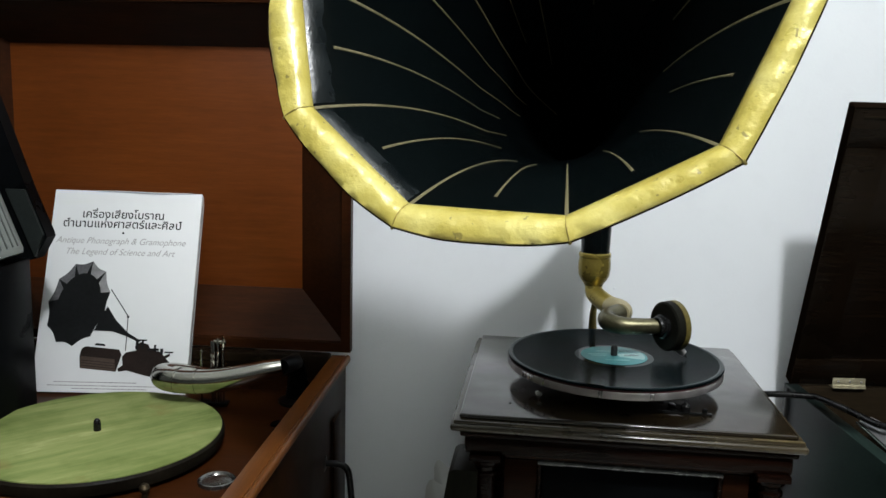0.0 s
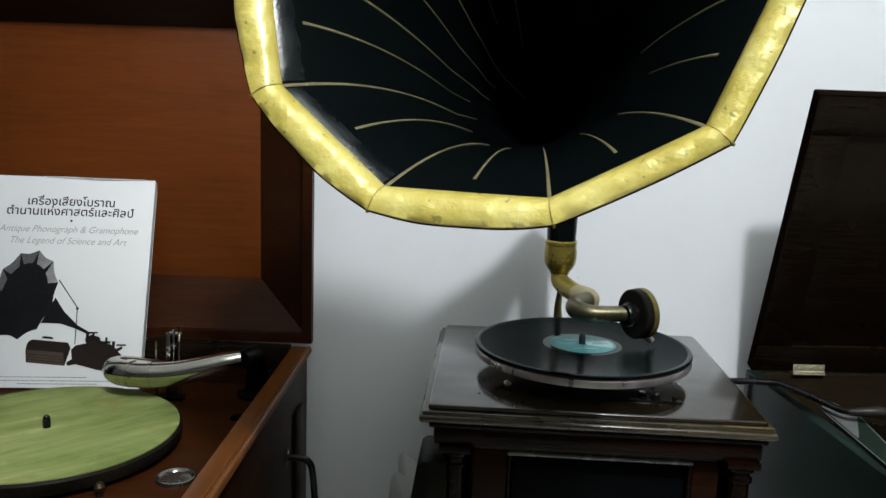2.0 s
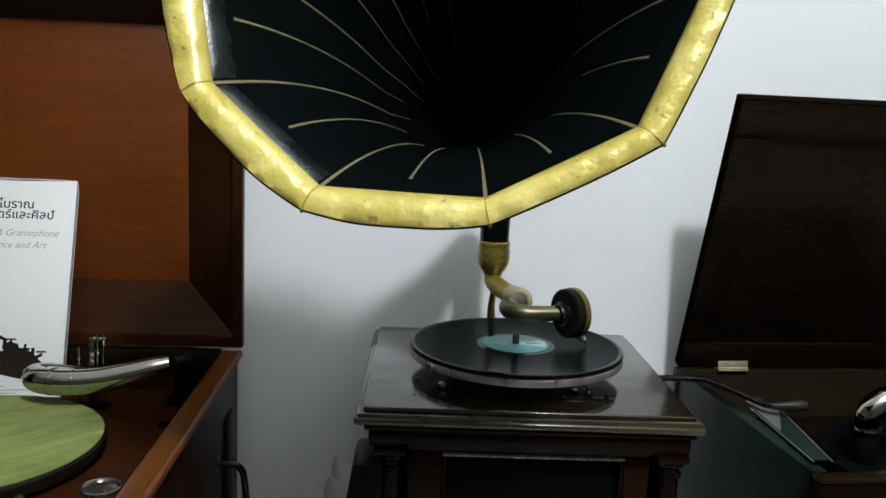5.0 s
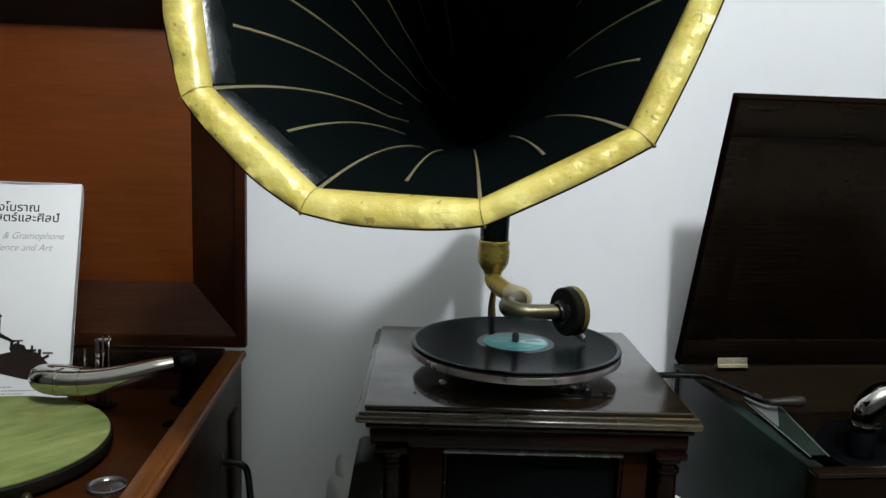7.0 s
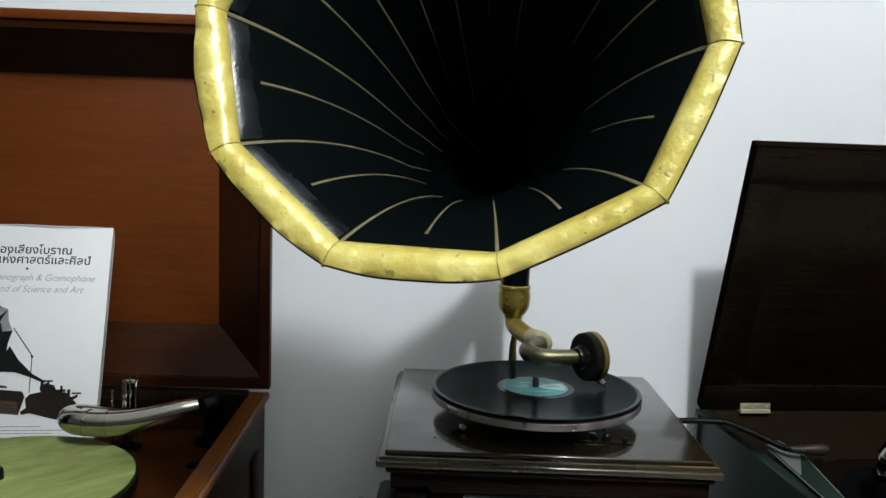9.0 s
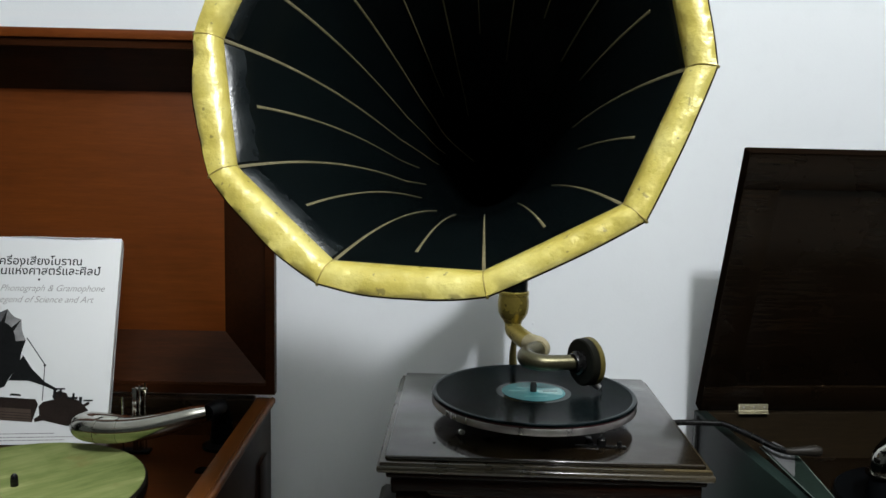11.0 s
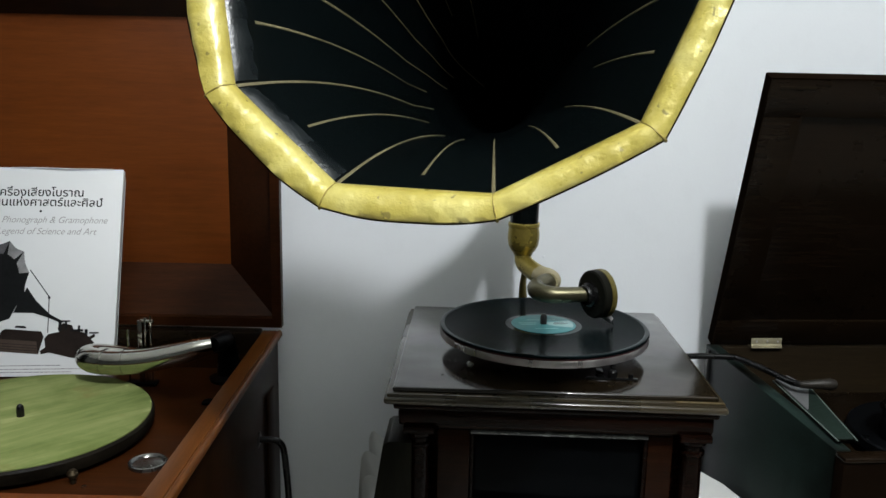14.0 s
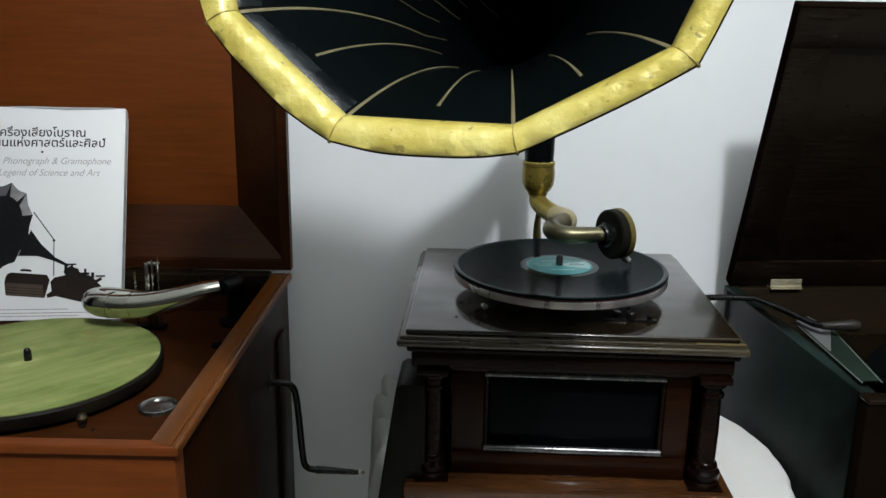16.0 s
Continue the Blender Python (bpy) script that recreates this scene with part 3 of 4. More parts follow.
        inner = [on_face(2 * math.pi * (6 * p + k) / 66, 0.70) for k in (5, 3, 1)]
        part("printed_facet", slab_of((rim + inner)[::-1], 0.0002, up_by(0.0004)), mat, g)
    throat = [(-0.0133, 0.119), (-0.0002, 0.1003), (0.0179, 0.0827), (0.0362, 0.0724), (0.0336, 0.0700), (0.016, 0.0778), (-0.0034, 0.0842), (-0.0287, 0.0846)]
    part("printed_throat", slab_of(throat[::-1], 0.0002, up_by(0.0003)), PHOTO_BLACK, g)
    part("printed_rod", tube([(-0.0109, 0.1427, 0.0002), (0.0157, 0.106, 0.0002), (0.0163, 0.085, 0.0002), (0.0169, 0.0576, 0.0002)], 0.0011, 6, None, 0.3), PHOTO_BLACK, g)
    part("printed_joint", lathe([(0.0018, 0), (0.0018, 0.0004), (0, 0.0004)], 12, (0.0158, 0.105, 0.0001)), PHOTO_BLACK, g)
    case = [(-0.0441, 0.0489), (-0.0430, 0.0570), (-0.0406, 0.0610), (-0.0362, 0.0629), (0.0083, 0.0594), (0.0122, 0.0523), (0.0065, 0.0289), (-0.0419, 0.0328)]
    part("printed_case", slab_of(case[::-1], 0.0002, up_by(0.0001)), PHOTO_BROWN, g, "printed brown carrying case")
    part("printed_case_side", slab_of([(-0.0428, 0.0495), (-0.0419, 0.0331), (0.0060, 0.0293), (0.0035, 0.0459)], 0.0002, up_by(0.0004)), PHOTO_TAN, g)
    for k in range(3):
        part("printed_grain", slab_of([(-0.042, 0.0365 + 0.0035 * k), (0.005, 0.0328 + 0.0035 * k), (0.005, 0.0334 + 0.0035 * k), (-0.042, 0.0373 + 0.0035 * k)], 0.0002, up_by(0.0006)), PHOTO_BROWN, g)
    part("printed_handle", slab_of([(-0.0249, 0.0645), (-0.0108, 0.0635), (-0.0108, 0.0655), (-0.0140, 0.0668), (-0.0225, 0.0674), (-0.0249, 0.0665)], 0.0002, up_by(0.0001)), PHOTO_BLACK, g)
    works = [(0.0129, 0.0499), (0.018, 0.0557), (0.0317, 0.0589), (0.0290, 0.0636), (0.0363, 0.0705), (0.0474, 0.0673), (0.0504, 0.0602), (0.0623, 0.058), (0.0699, 0.0519), (0.0771, 0.0558), (0.0779, 0.052), (0.0725, 0.0486), (0.0776, 0.0434), (0.0662, 0.0394), (0.0583, 0.0221), (0.0465, 0.0243), (0.0203, 0.031), (0.0102, 0.0289), (0.0084, 0.0332), (0.015, 0.038)]
    part("printed_motor", slab_of(works[::-1], 0.0002, up_by(0.0002)), PHOTO_BROWN, g, "printed phonograph motor")
    for x0, y0, w2, h2 in ((0.030, 0.060, 0.004, 0.013), (0.038, 0.062, 0.003, 0.010), (0.046, 0.059, 0.016, 0.003), (0.055, 0.058, 0.003, 0.009), (0.064, 0.054, 0.004, 0.008), (0.070, 0.056, 0.012, 0.002), (0.032, 0.072, 0.013, 0.002)):
        part("printed_fitting", box(x0, x0 + w2, y0, y0 + h2, 0.0005, 0.0007, 0), PHOTO_BLACK, g)
    part("curled_edge", tube(curve_points([(-0.045, h - 0.0006, 0.0002), (-0.01, h - 0.0004, 0.0016), (0.03, h - 0.0012, 0.0024), (0.065, h - 0.0006, 0.0012), (0.09, h - 0.0004, 0.0002)], 6), 0.0011, 8, None, 0.5), PAPER, g, "slightly curled top edge of the cover")
    return g


leaning_book()


# ---- dark box beside the book ----
def dark_case():
    g = thing("small_black_case", -0.651, 1.02, 0.867, -5, "small black case with tilted lid and ribbed pale drum", "case")
    part("body", box(-0.06, 0.150, -0.08, 0.0, 0, 0.200, 0.004), CASE_BLACK, g)
    edge = [(0.02, 0.195), (0.120, 0.190), (0.150, 0.197), (0.166, 0.224), (0.1645, 0.230), (0.143, 0.283), (0.133, 0.312), (0.06, 0.52), (0.02, 0.60)]
    part("lid", slab_of(edge, 0.02, pose(0, 0.03, 0, 90, 0, 0)), CASE_BLACK, g, "tilted dusty black lid")
    part("lid_face", slab_of([(0.118, 0.283), (0.142, 0.283), (0.1635, 0.228), (0.152, 0.200)], 0.004, pose(0, 0.009, 0, 90, 0, 0)), LINING, g, "dusty grey lid lining")
    a, b = Vector((0.085, -0.045, 0.360)), Vector((0.145, -0.045, 0.206))
    drum = part("drum", tube([a, a.lerp(b, 0.97), b], [0.023, 0.023, 0.021], 36), DRUM_GREY, g, "pale ribbed drum")
    w = (b - a).normalized()
    side = Vector((0, -1, 0))
    for k in range(11):
        an = radians(-85 + 17 * k)
        o = 0.0232 * (math.cos(an) * side + math.sin(an) * w.cross(side))
        part("rib", tube([a + o, a.lerp(b, 0.95) + o], 0.0012, 8), DRUM_RIB, drum)
    return g


dark_case()


# ---- round table with a white cloth ----
def round_table():
    x, y, z, r = 0.245, 0.94, 0.735, 0.246
    t = thing("round_table", x, y, 0, 0, "small round table hidden under a white cloth", "table")
    part("tabletop", lathe([(0, z - 0.03), (r - 0.008, z - 0.03), (r - 0.003, z - 0.015), (r - 0.008, z - 0.004), (0, z - 0.004)], 64), PLINTH, t)
    part("pedestal", lathe([(0.16, 0), (0.16, 0.03), (0.05, 0.06), (0.035, 0.3), (0.045, z - 0.06), (0.12, z - 0.03)], 40), PLINTH, t)
    c = bmesh.new()
    n, rings = 240, []
    for r0, h, fold in ((0.02, z, 0), (0.20, z, 0), (r - 0.006, z - 0.0002, 0.0), (r - 0.001, z - 0.003, 0.001), (r + 0.003, z - 0.012, 0.003), (r + 0.006, z - 0.05, 0.010), (r + 0.009, z - 0.12, 0.016), (r + 0.012, z - 0.26, 0.021)):
        rings.append([])
        for k in range(n):
            a = 2 * math.pi * k / n
            f = r0 + fold * (0.6 * math.sin(23 * a + 1.3 * math.sin(3 * a)) + 0.4 * math.sin(41 * a + 2 * math.sin(5 * a)))
            ruck = 0.038 * math.exp(-((a - 2.72) / 0.20) ** 2) * min(1, max(0, (r0 - 0.17) / 0.07)) * (1 + 0.5 * math.sin(41 * a + 2 * math.sin(9 * a)) + 0.3 * math.sin(83 * a))
            rings[-1].append(c.verts.new(((f + 0.45 * ruck) * math.cos(a), (f + 0.45 * ruck) * math.sin(a), h + ruck)))
    for p, q in zip(rings, rings[1:]):
        for k in range(n):
            c.faces.new((p[k], p[(k + 1) % n], q[(k + 1) % n], q[k]))
    c.faces.new(rings[0])
    cloth = part("tablecloth", c, CLOTH, None, "", 60)
    cloth.matrix_basis = pose(x, y, 0)
    tagged(cloth, "white tablecloth hanging in folds over the round table", "tablecloth")


round_table()


# ---- centre machine: horn gramophone ----
def horn_gramophone():
    g = thing("horn_gramophone", 0.198, 0.826, 0, -7, "dark wooden gramophone with black and gold flower horn", "gramophone")
    T = 0.735
    # case, from the table up
    part("plinth", box(-0.176, 0.182, -0.012, 0.325, T, T + 0.028, 0.004), PLINTH, g, "reddish brown plinth")
    bodyb = box(-0.142, 0.150, 0.034, 0.318, T + 0.026, 0.902, 0.002)
    part("body", bodyb, EBONY, g)
    part("front_rail", box(-0.125, 0.134, 0.018, 0.036, 0.8855, 0.903, 0.002), FRAME_RED, g)
    part("front_rail", box(-0.125, 0.134, 0.018, 0.036, T + 0.028, 0.790, 0.002), FRAME_RED, g)
    part("front_stile", box(-0.125, -0.089, 0.018, 0.036, 0.7902, 0.8853, 0.002), FRAME_RED, g)
    part("front_stile", box(0.1065, 0.134, 0.018, 0.036, 0.7902, 0.8853, 0.002), FRAME_RED, g)
    part("front_panel", box(-0.088, 0.104, 0.028, 0.034, 0.791, 0.884, 0.001), PANEL_BLACK, g, "glossy black front panel")
    for z, r in ((0.7948, 0.0042), (0.8830, 0.0032)):
        part("panel_bead", tube([(-0.0885, 0.0195, z), (0.1060, 0.0195, z)], r, 16), GLINT_EDGE, g, "rounded glossy moulding along the panel, its highlight put into a paler colour")
    for x in (-0.0868, 0.1043):
        part("panel_bead", tube([(x, 0.0210, 0.7975), (x, 0.0210, 0.8810)], 0.0026, 14), EBONY, g)
    # corner columns
    prof = [(0.017, 0.765), (0.017, 0.769), (0.0155, 0.771), (0.0175, 0.775), (0.0175, 0.781), (0.0135, 0.784), (0.0145, 0.7875), (0.0135, 0.791), (0.0115, 0.793), (0.0118, 0.83), (0.0108, 0.868), (0.0135, 0.870), (0.0135, 0.873), (0.0110, 0.8745), (0.0110, 0.879), (0.0150, 0.8825), (0.0155, 0.886), (0.0120, 0.8875), (0, 0.8875)]
    for x, y in ((-0.145, 0.014), (0.153, 0.014), (-0.145, 0.298), (0.153, 0.298)):
        col = part("column", lathe(prof, 28, (x, y, 0)), EBONY, g, "turned black corner column")
        part("column_foot", box(x - 0.0185, x + 0.0185, y - 0.0185, y + 0.0185, T + 0.028, 0.7655, 0.0015), EBONY, col)
        part("column_cap", box(x - 0.017, x + 0.017, y - 0.017, y + 0.017, 0.8872, 0.895, 0.0015), EBONY, col)
    cor = box(-0.168, 0.172, 0.002, 0.326, 0.894, 0.914, 0.004)
    box(-0.173, 0.176, -0.002, 0.329, 0.9138, 0.9215, 0.003, cor)
    part("cornice", cor, EBONY, g, "stepped black cornice")
    mo = box(-0.183, 0.183, -0.008, 0.339, 0.9212, 0.9295, 0.0036, None, 3)
    box(-0.180, 0.180, -0.005, 0.336, 0.9285, 0.9335, 0.002, mo)
    part("lid_moulding", mo, MOULDING, g, "worn walnut lid moulding")
    part("lid_top", box(-0.174, 0.174, 0.0, 0.332, 0.9330, 0.939, 0.0025, None, 3), WALNUT, g, "glossy walnut motor board")
    part("veneer_edge", box(0.128, 0.1785, -0.0056, -0.0010, 0.9332, 0.9344, 0.0004), BARE_EDGE, g, "bare yellowish edge where the veneer is worn")
    # turntable (centre of the record)
    c = (-0.0026, 0.1437)
    pl = part("platter", lathe([(0, 0.9560), (0.112, 0.9560), (0.122, 0.9586), (0.1262, 0.9592), (0.1268, 0.9600), (0.1268, 0.9662), (0.1262, 0.9672), (0.1250, 0.9675), (0, 0.9675)], 96, (*c, 0)), RIM_NICKEL, g, "nickel-plated platter rim")
    part("platter_mat", lathe([(0.1256, 0.967), (0.1256, 0.9695), (0, 0.9695)], 72, (*c, 0)), MAROON, pl)
    part("platter_hub", lathe([(0.03, 0.939), (0.03, 0.943), (0.014, 0.946), (0.014, 0.957)], 32, (*c, 0)), DARK_METAL, pl)
    part("spindle", lathe([(0.0040, 0.969), (0.0040, 0.977), (0.0042, 0.981), (0.0030, 0.9845), (0, 0.985)], 20, (*c, 0)), BLACK_RUBBER, pl)
    # speed lever, brake and screws on the board
    br = box(0.038, 0.096, 0.042, 0.047, 0.939, 0.9415, 0.001)
    lathe([(0.005, 0.941), (0.005, 0.948), (0.003, 0.950), (0, 0.950)], 20, (0.068, 0.046, 0), br)
    box(0.052, 0.059, 0.045, 0.066, 0.9405, 0.9445, 0.001, br)
    lathe([(0.0030, 0.9405), (0.0030, 0.946), (0, 0.946)], 12, (0.088, 0.0445, 0), br)
    part("brake", br, DARK_METAL, g, "black steel brake lever")
    kn = lathe([(0.0015, 0.0), (0.0015, 0.008), (0.0036, 0.009), (0.0036, 0.012), (0, 0.013)], 18, (-0.094, 0.070, 0.944), None, axis_to((0.3, -1, 0.25)))
    part("speed_knob", kn, NICKEL, g, "small nickel speed knob")
    for x, y in ((-0.122, 0.043),):
        part("screw", lathe([(0.0016, 0.939), (0.0014, 0.9397), (0, 0.9399)], 12, (x, y, 0)), DARK_METAL, g)
    inv = g.matrix_basis.inverted()
    L = lambda pts: [inv @ Vector(p) for p in pts]
    # sound path: collar, gold elbow, knuckle, arm, reproducer
    part("collar", lathe([(0.0125, 1.032), (0.0135, 1.035), (0.0170, 1.039), (0.0205, 1.046), (0.0216, 1.055), (0.0215, 1.063), (0.0206, 1.069), (0.0205, 1.0705), (0.0214, 1.0715), (0.0214, 1.0755), (0.0200, 1.077), (0, 1.077)], 36, inv @ Vector((0.2085, 1.100, 0))), BRASS, g, "gold-painted bulb collar")
    el = [(0.2085, 1.100, 1.042), (0.2085, 1.099, 1.030), (0.2095, 1.094, 1.022), (0.2160, 1.078, 1.0165), (0.2235, 1.058, 1.0135), (0.2300, 1.040, 1.0125)]
    part("elbow", tube(curve_points(L(el), 8), [0.0115, 0.0115, 0.0120, 0.0125, 0.0125, 0.0120], 24), BRASS, g, "gold-painted elbow pipe")
    kn = [(0.2240, 1.057, 1.013), (0.2310, 1.038, 1.0130), (0.2315, 1.024, 1.0135), (0.2270, 1.014, 1.0135)]
    part("knuckle", tube(curve_points(L(kn), 8), [0.0128, 0.0138, 0.0136, 0.0125], 24), CREAM, g, "worn cream-painted joint")
    ar = [(0.2270, 1.018, 1.0135), (0.2150, 1.003, 1.0130), (0.2065, 0.990, 1.0120), (0.2075, 0.976, 1.0110), (0.2190, 0.967, 1.0100), (0.2350, 0.9645, 1.0100), (0.2640, 0.9645, 1.0110)]
    part("tone_arm", tube(curve_points(L(ar), 8), [0.0118, 0.0118, 0.0115, 0.0112, 0.0105, 0.0098, 0.0092], 24), ARM_METAL, g, "tarnished brass tone arm")
    n = (0.93, 0.36, 0.02)
    R = g.matrix_basis.to_3x3().inverted() @ Vector(n)
    at = inv @ Vector((0.2765, 0.9660, 1.0110))
    turn = axis_to(R)
    rp = part("reproducer", lathe([(0, -0.0085), (0.006, -0.0085), (0.0275, -0.0080), (0.0295, -0.0065), (0.0295, 0.0020), (0, 0.0020)], 48, at, None, turn), REPRO_BLACK, g, "black round reproducer with gold rim")
    part("rim", lathe([(0.0285, 0.0018), (0.0300, 0.0024), (0.0302, 0.0088), (0.0288, 0.0098), (0.024, 0.0100), (0.022, 0.0085), (0, 0.0080)], 48, at, None, turn), RIM_GOLD, rp, "gold-painted reproducer rim")
    part("hub", lathe([(0.0115, -0.0190), (0.0125, -0.0175), (0.0125, -0.0145), (0.0150, -0.0130), (0.0150, -0.0080), (0, -0.0080)], 32, at, None, turn), DARK_METAL, rp)
    nd = L([(0.2880, 0.9640, 0.9850), (0.2920, 0.9620, 0.9812), (0.2955, 0.9605, 0.9785)])
    part("needle_holder", tube(nd, [0.0046, 0.0044, 0.0036], 12), DULL_NICKEL, rp)
    part("needle", tube(L([(0.2950, 0.9607, 0.9790), (0.2980, 0.9600, 0.9735)]), [0.001, 0.0004], 8), NICKEL, rp)
    # bracket at the back that carries the horn
    part("bracket", tube(curve_points(L([(0.2130, 1.116, 1.050), (0.2170, 1.128, 1.024), (0.2185, 1.136, 1.000), (0.2180, 1.142, 0.975), (0.2210, 1.148, 0.940)]), 6), [0.0045, 0.0062, 0.0052, 0.0068, 0.009], 14, None, 0.6), RIM_GOLD, g, "dull gold cast bracket")
    # crank on the side
    ck = [(0.375, 1.040, 0.901), (0.436, 1.052, 0.901), (0.488, 1.049, 0.9005), (0.500, 1.042, 0.900), (0.512, 1.000, 0.902), (0.521, 0.960, 0.9025), (0.524, 0.942, 0.9035), (0.531, 0.930, 0.9048), (0.541, 0.926, 0.906)]
    cr = part("crank", tube(curve_points(L(ck), 6), 0.0041, 12), DARK_METAL, g, "black iron winding crank")
    part("crank_handle", tube(L([(0.529, 0.931, 0.9046), (0.535, 0.928, 0.9055), (0.549, 0.925, 0.907), (0.563, 0.922, 0.908), (0.569, 0.921, 0.908)]), [0.0042, 0.0050, 0.0060, 0.0076, 0.0052], 18), HANDLE_WOOD, cr, "worn turned wooden handle")
    # flower horn: ten petals round a bent spine
    yaw, pitch, phase = radians(-18.113), radians(-16.32), 3.083
    ahead = Vector((-math.sin(yaw) * math.cos(pitch), math.cos(yaw) * math.cos(pitch), math.sin(pitch)))
    right = Vector((math.cos(yaw), math.sin(yaw), 0))
    up = right.cross(ahead)
    M0, E0 = Vector((0.055, 0.626, 1.356)), Vector((0.2085, 1.100, 1.070))
    near = [M0 + d * ahead + (0.548 * d - 0.331) * d * d * right + (1.623 * d - 0.714) * d * d * up for d in (0, 0.05, 0.1, 0.15, 0.2, 0.25, 0.3)]
    spine = curve_points(near + [(0.171, 0.990, 1.225), (0.2035, 1.074, 1.196), (0.2085, 1.098, 1.145), E0], 14)
    run = np.concatenate([[0], np.cumsum([(b - a).length for a, b in zip(spine, spine[1:])])]).tolist()
    frames, s = [], right
    for i in range(len(spine)):
        w = ahead.lerp((spine[min(i + 1, len(spine) - 1)] - spine[max(i - 1, 0)]).normalized(), min(1, max(0, (run[i] - 0.20) / 0.18))).normalized()
        s = (s - s.dot(w) * w).normalized()
        frames.append((s, s.cross(w)))
    vert_r = [0.207, 0.2107, 0.2092, 0.2033, 0.2113, 0.2072, 0.208, 0.209, 0.207, 0.208]
    vert_a = [0.031, 0.004, -0.005, 0.008, -0.0135, -0.0465, -0.020, 0.0, 0.004, 0.012]
    bow = [1.0, 1.0, 1.0, 0.3, 0.25, 0.5, 0.8, 1.0, 1.0, 1.0]

    def flare(d):
        """Share of the mouth's radius left at distance d down the horn."""
        slim = min(1, max(0, (d - 0.22) / 0.24))
        return (0.095 + 0.844 * math.exp(-d / 0.197) + 0.053 * math.exp(-d / 0.003)) * (1 - 0.52 * slim)

    def place(d, f, proud=0.0, swell=0.0, lift=0.0):
        """The point at distance d down the horn and f petals round; proud: inwards."""
        i = int(f) % 10
        t = f - int(f)
        a0, a1 = phase + 2 * math.pi * i / 10 + vert_a[i], phase + 2 * math.pi * (i + 1) / 10 + vert_a[(i + 1) % 10]
        va, vb = vert_r[i] * Vector((math.cos(a0), math.sin(a0))), vert_r[(i + 1) % 10] * Vector((math.cos(a1), math.sin(a1)))
        chord = va.lerp(vb, t)
        arc = chord.normalized() * (va.length * (1 - t) + vb.length * t)
        k = float(np.interp(d, [0, 0.10, 0.3], [0.0, 0.25, 1.0]))
        q = chord.lerp(arc, k)
        q *= flare(d)
        if swell:
            q += q.normalized() * swell * bow[i] * 4 * t * (1 - t)
        q -= q.normalized() * proud
        x = float(np.interp(d, run, np.arange(len(spine))))
        j = min(int(x), len(spine) - 2)
        o = spine[j].lerp(spine[j + 1], x - j)
        (s0, u0), (s1, u1) = frames[j], frames[j + 1]
        sd, uu = s0.lerp(s1, x - j), u0.lerp(u1, x - j)
        return inv @ (o + q.x * sd + q.y * uu - lift * ahead)

    def sheet(ds, fs, proud, swells, close=True):
        b = bmesh.new()
        rows = [[b.verts.new(place(d, f, p, sw)) for f in fs] for d, p, sw in zip(ds, proud, swells)]
        n = len(fs)
        for r0, r1 in zip(rows, rows[1:]):
            for k in range(n if close else n - 1):
                b.faces.new((r0[k], r0[(k + 1) % n], r1[(k + 1) % n], r1[k]))
        return b

    fs = [k / 10 for k in range(100)]
    dd = [0.0005] + np.linspace(0.004, 0.06, 10).tolist() + np.linspace(0.07, run[-1], 46).tolist()
    inner = [(d, 0.0, 0.006 * max(0, 1 - d / 0.010)) for d in dd]
    outer = [(d, -0.0022, 0.006 * max(0, 1 - d / 0.010)) for d in reversed(dd)]
    rows = inner + outer + inner[:1]
    horn = part("horn", sheet([r[0] for r in rows], fs, [r[1] for r in rows], [r[2] for r in rows]), HORN_BLACK, g, "black enamelled ten-petal horn", 12)
    # gold band, one piece for each petal
    for i in range(10):
        pf = [i + 0.004 + 0.992 * k / 32 for k in range(33)]
        rows = [(0.0110, 0.0002, 0.0, 0.0), (0.0110, 0.0006, 0.0, 0.0020), (0.0090, 0.0006, 0.0004, 0.0042), (0.0068, 0.0004, 0.0012, 0.0056), (0.0046, 0.0002, 0.0024, 0.0060), (0.0026, 0.0, 0.0038, 0.0052), (0.0010, 0.0, 0.0052, 0.0034), (0.0, 0.0, 0.0062, 0.0012), (0.0, -0.0006, 0.0064, -0.0010), (0.0010, -0.0012, 0.0062, -0.0020)]
        b = bmesh.new()
        grid = [[b.verts.new(place(d, f, p, sw + 0.0016 * noise.noise((f * 3.3, 0.3, 9)) * (k > 3), li + (0.0013 * noise.noise((f * 8, k * 0.5, 5)) + 0.0007 * noise.noise((f * 21, k * 1.1, 2))) * (k > 1))) for f in pf] for k, (d, p, sw, li) in enumerate(rows)]
        for r0, r1 in zip(grid, grid[1:]):
            for k in range(32):
                b.faces.new((r0[k], r0[k + 1], r1[k + 1], r1[k]))
        part("gold_band", b, GOLD, horn, "lumpy gold-painted rim band" if i == 0 else "", 60)
        part("band_edge", tube([place(0.0003, f, -0.0020, 0.0064 + 0.0016 * noise.noise((f * 3.3, 0.3, 9))) for f in pf], 0.00065, 8), LID_SIDE, horn)
    for i in range(10):
        seam = [place(d, i + 0.0001, 0, 0, p) for d, p in ((0.0, 0.0014), (0.0010, 0.0036), (0.0026, 0.0054), (0.0046, 0.0062), (0.0068, 0.0058), (0.0090, 0.0044))]
        part("band_seam", tube([place(0.0, i + 0.0001, -0.0008)] + seam + [place(0.0114, i + 0.0001, 0.0006)], 0.0006, 8), SEAM_GOLD, horn)
        part("corner_tip", tube([place(0.0012, i + 0.0001, 0.0012), place(0.0004, i + 0.0001, -0.0022), place(0.0002, i + 0.0001, -0.0032)], [0.0022, 0.0018, 0.0008], 8), RIM_GOLD, horn)
        far = (0.30, 0.26, 0.21, 0.16, 0.13, 0.15, 0.15, 0.20, 0.28, 0.36)[i]
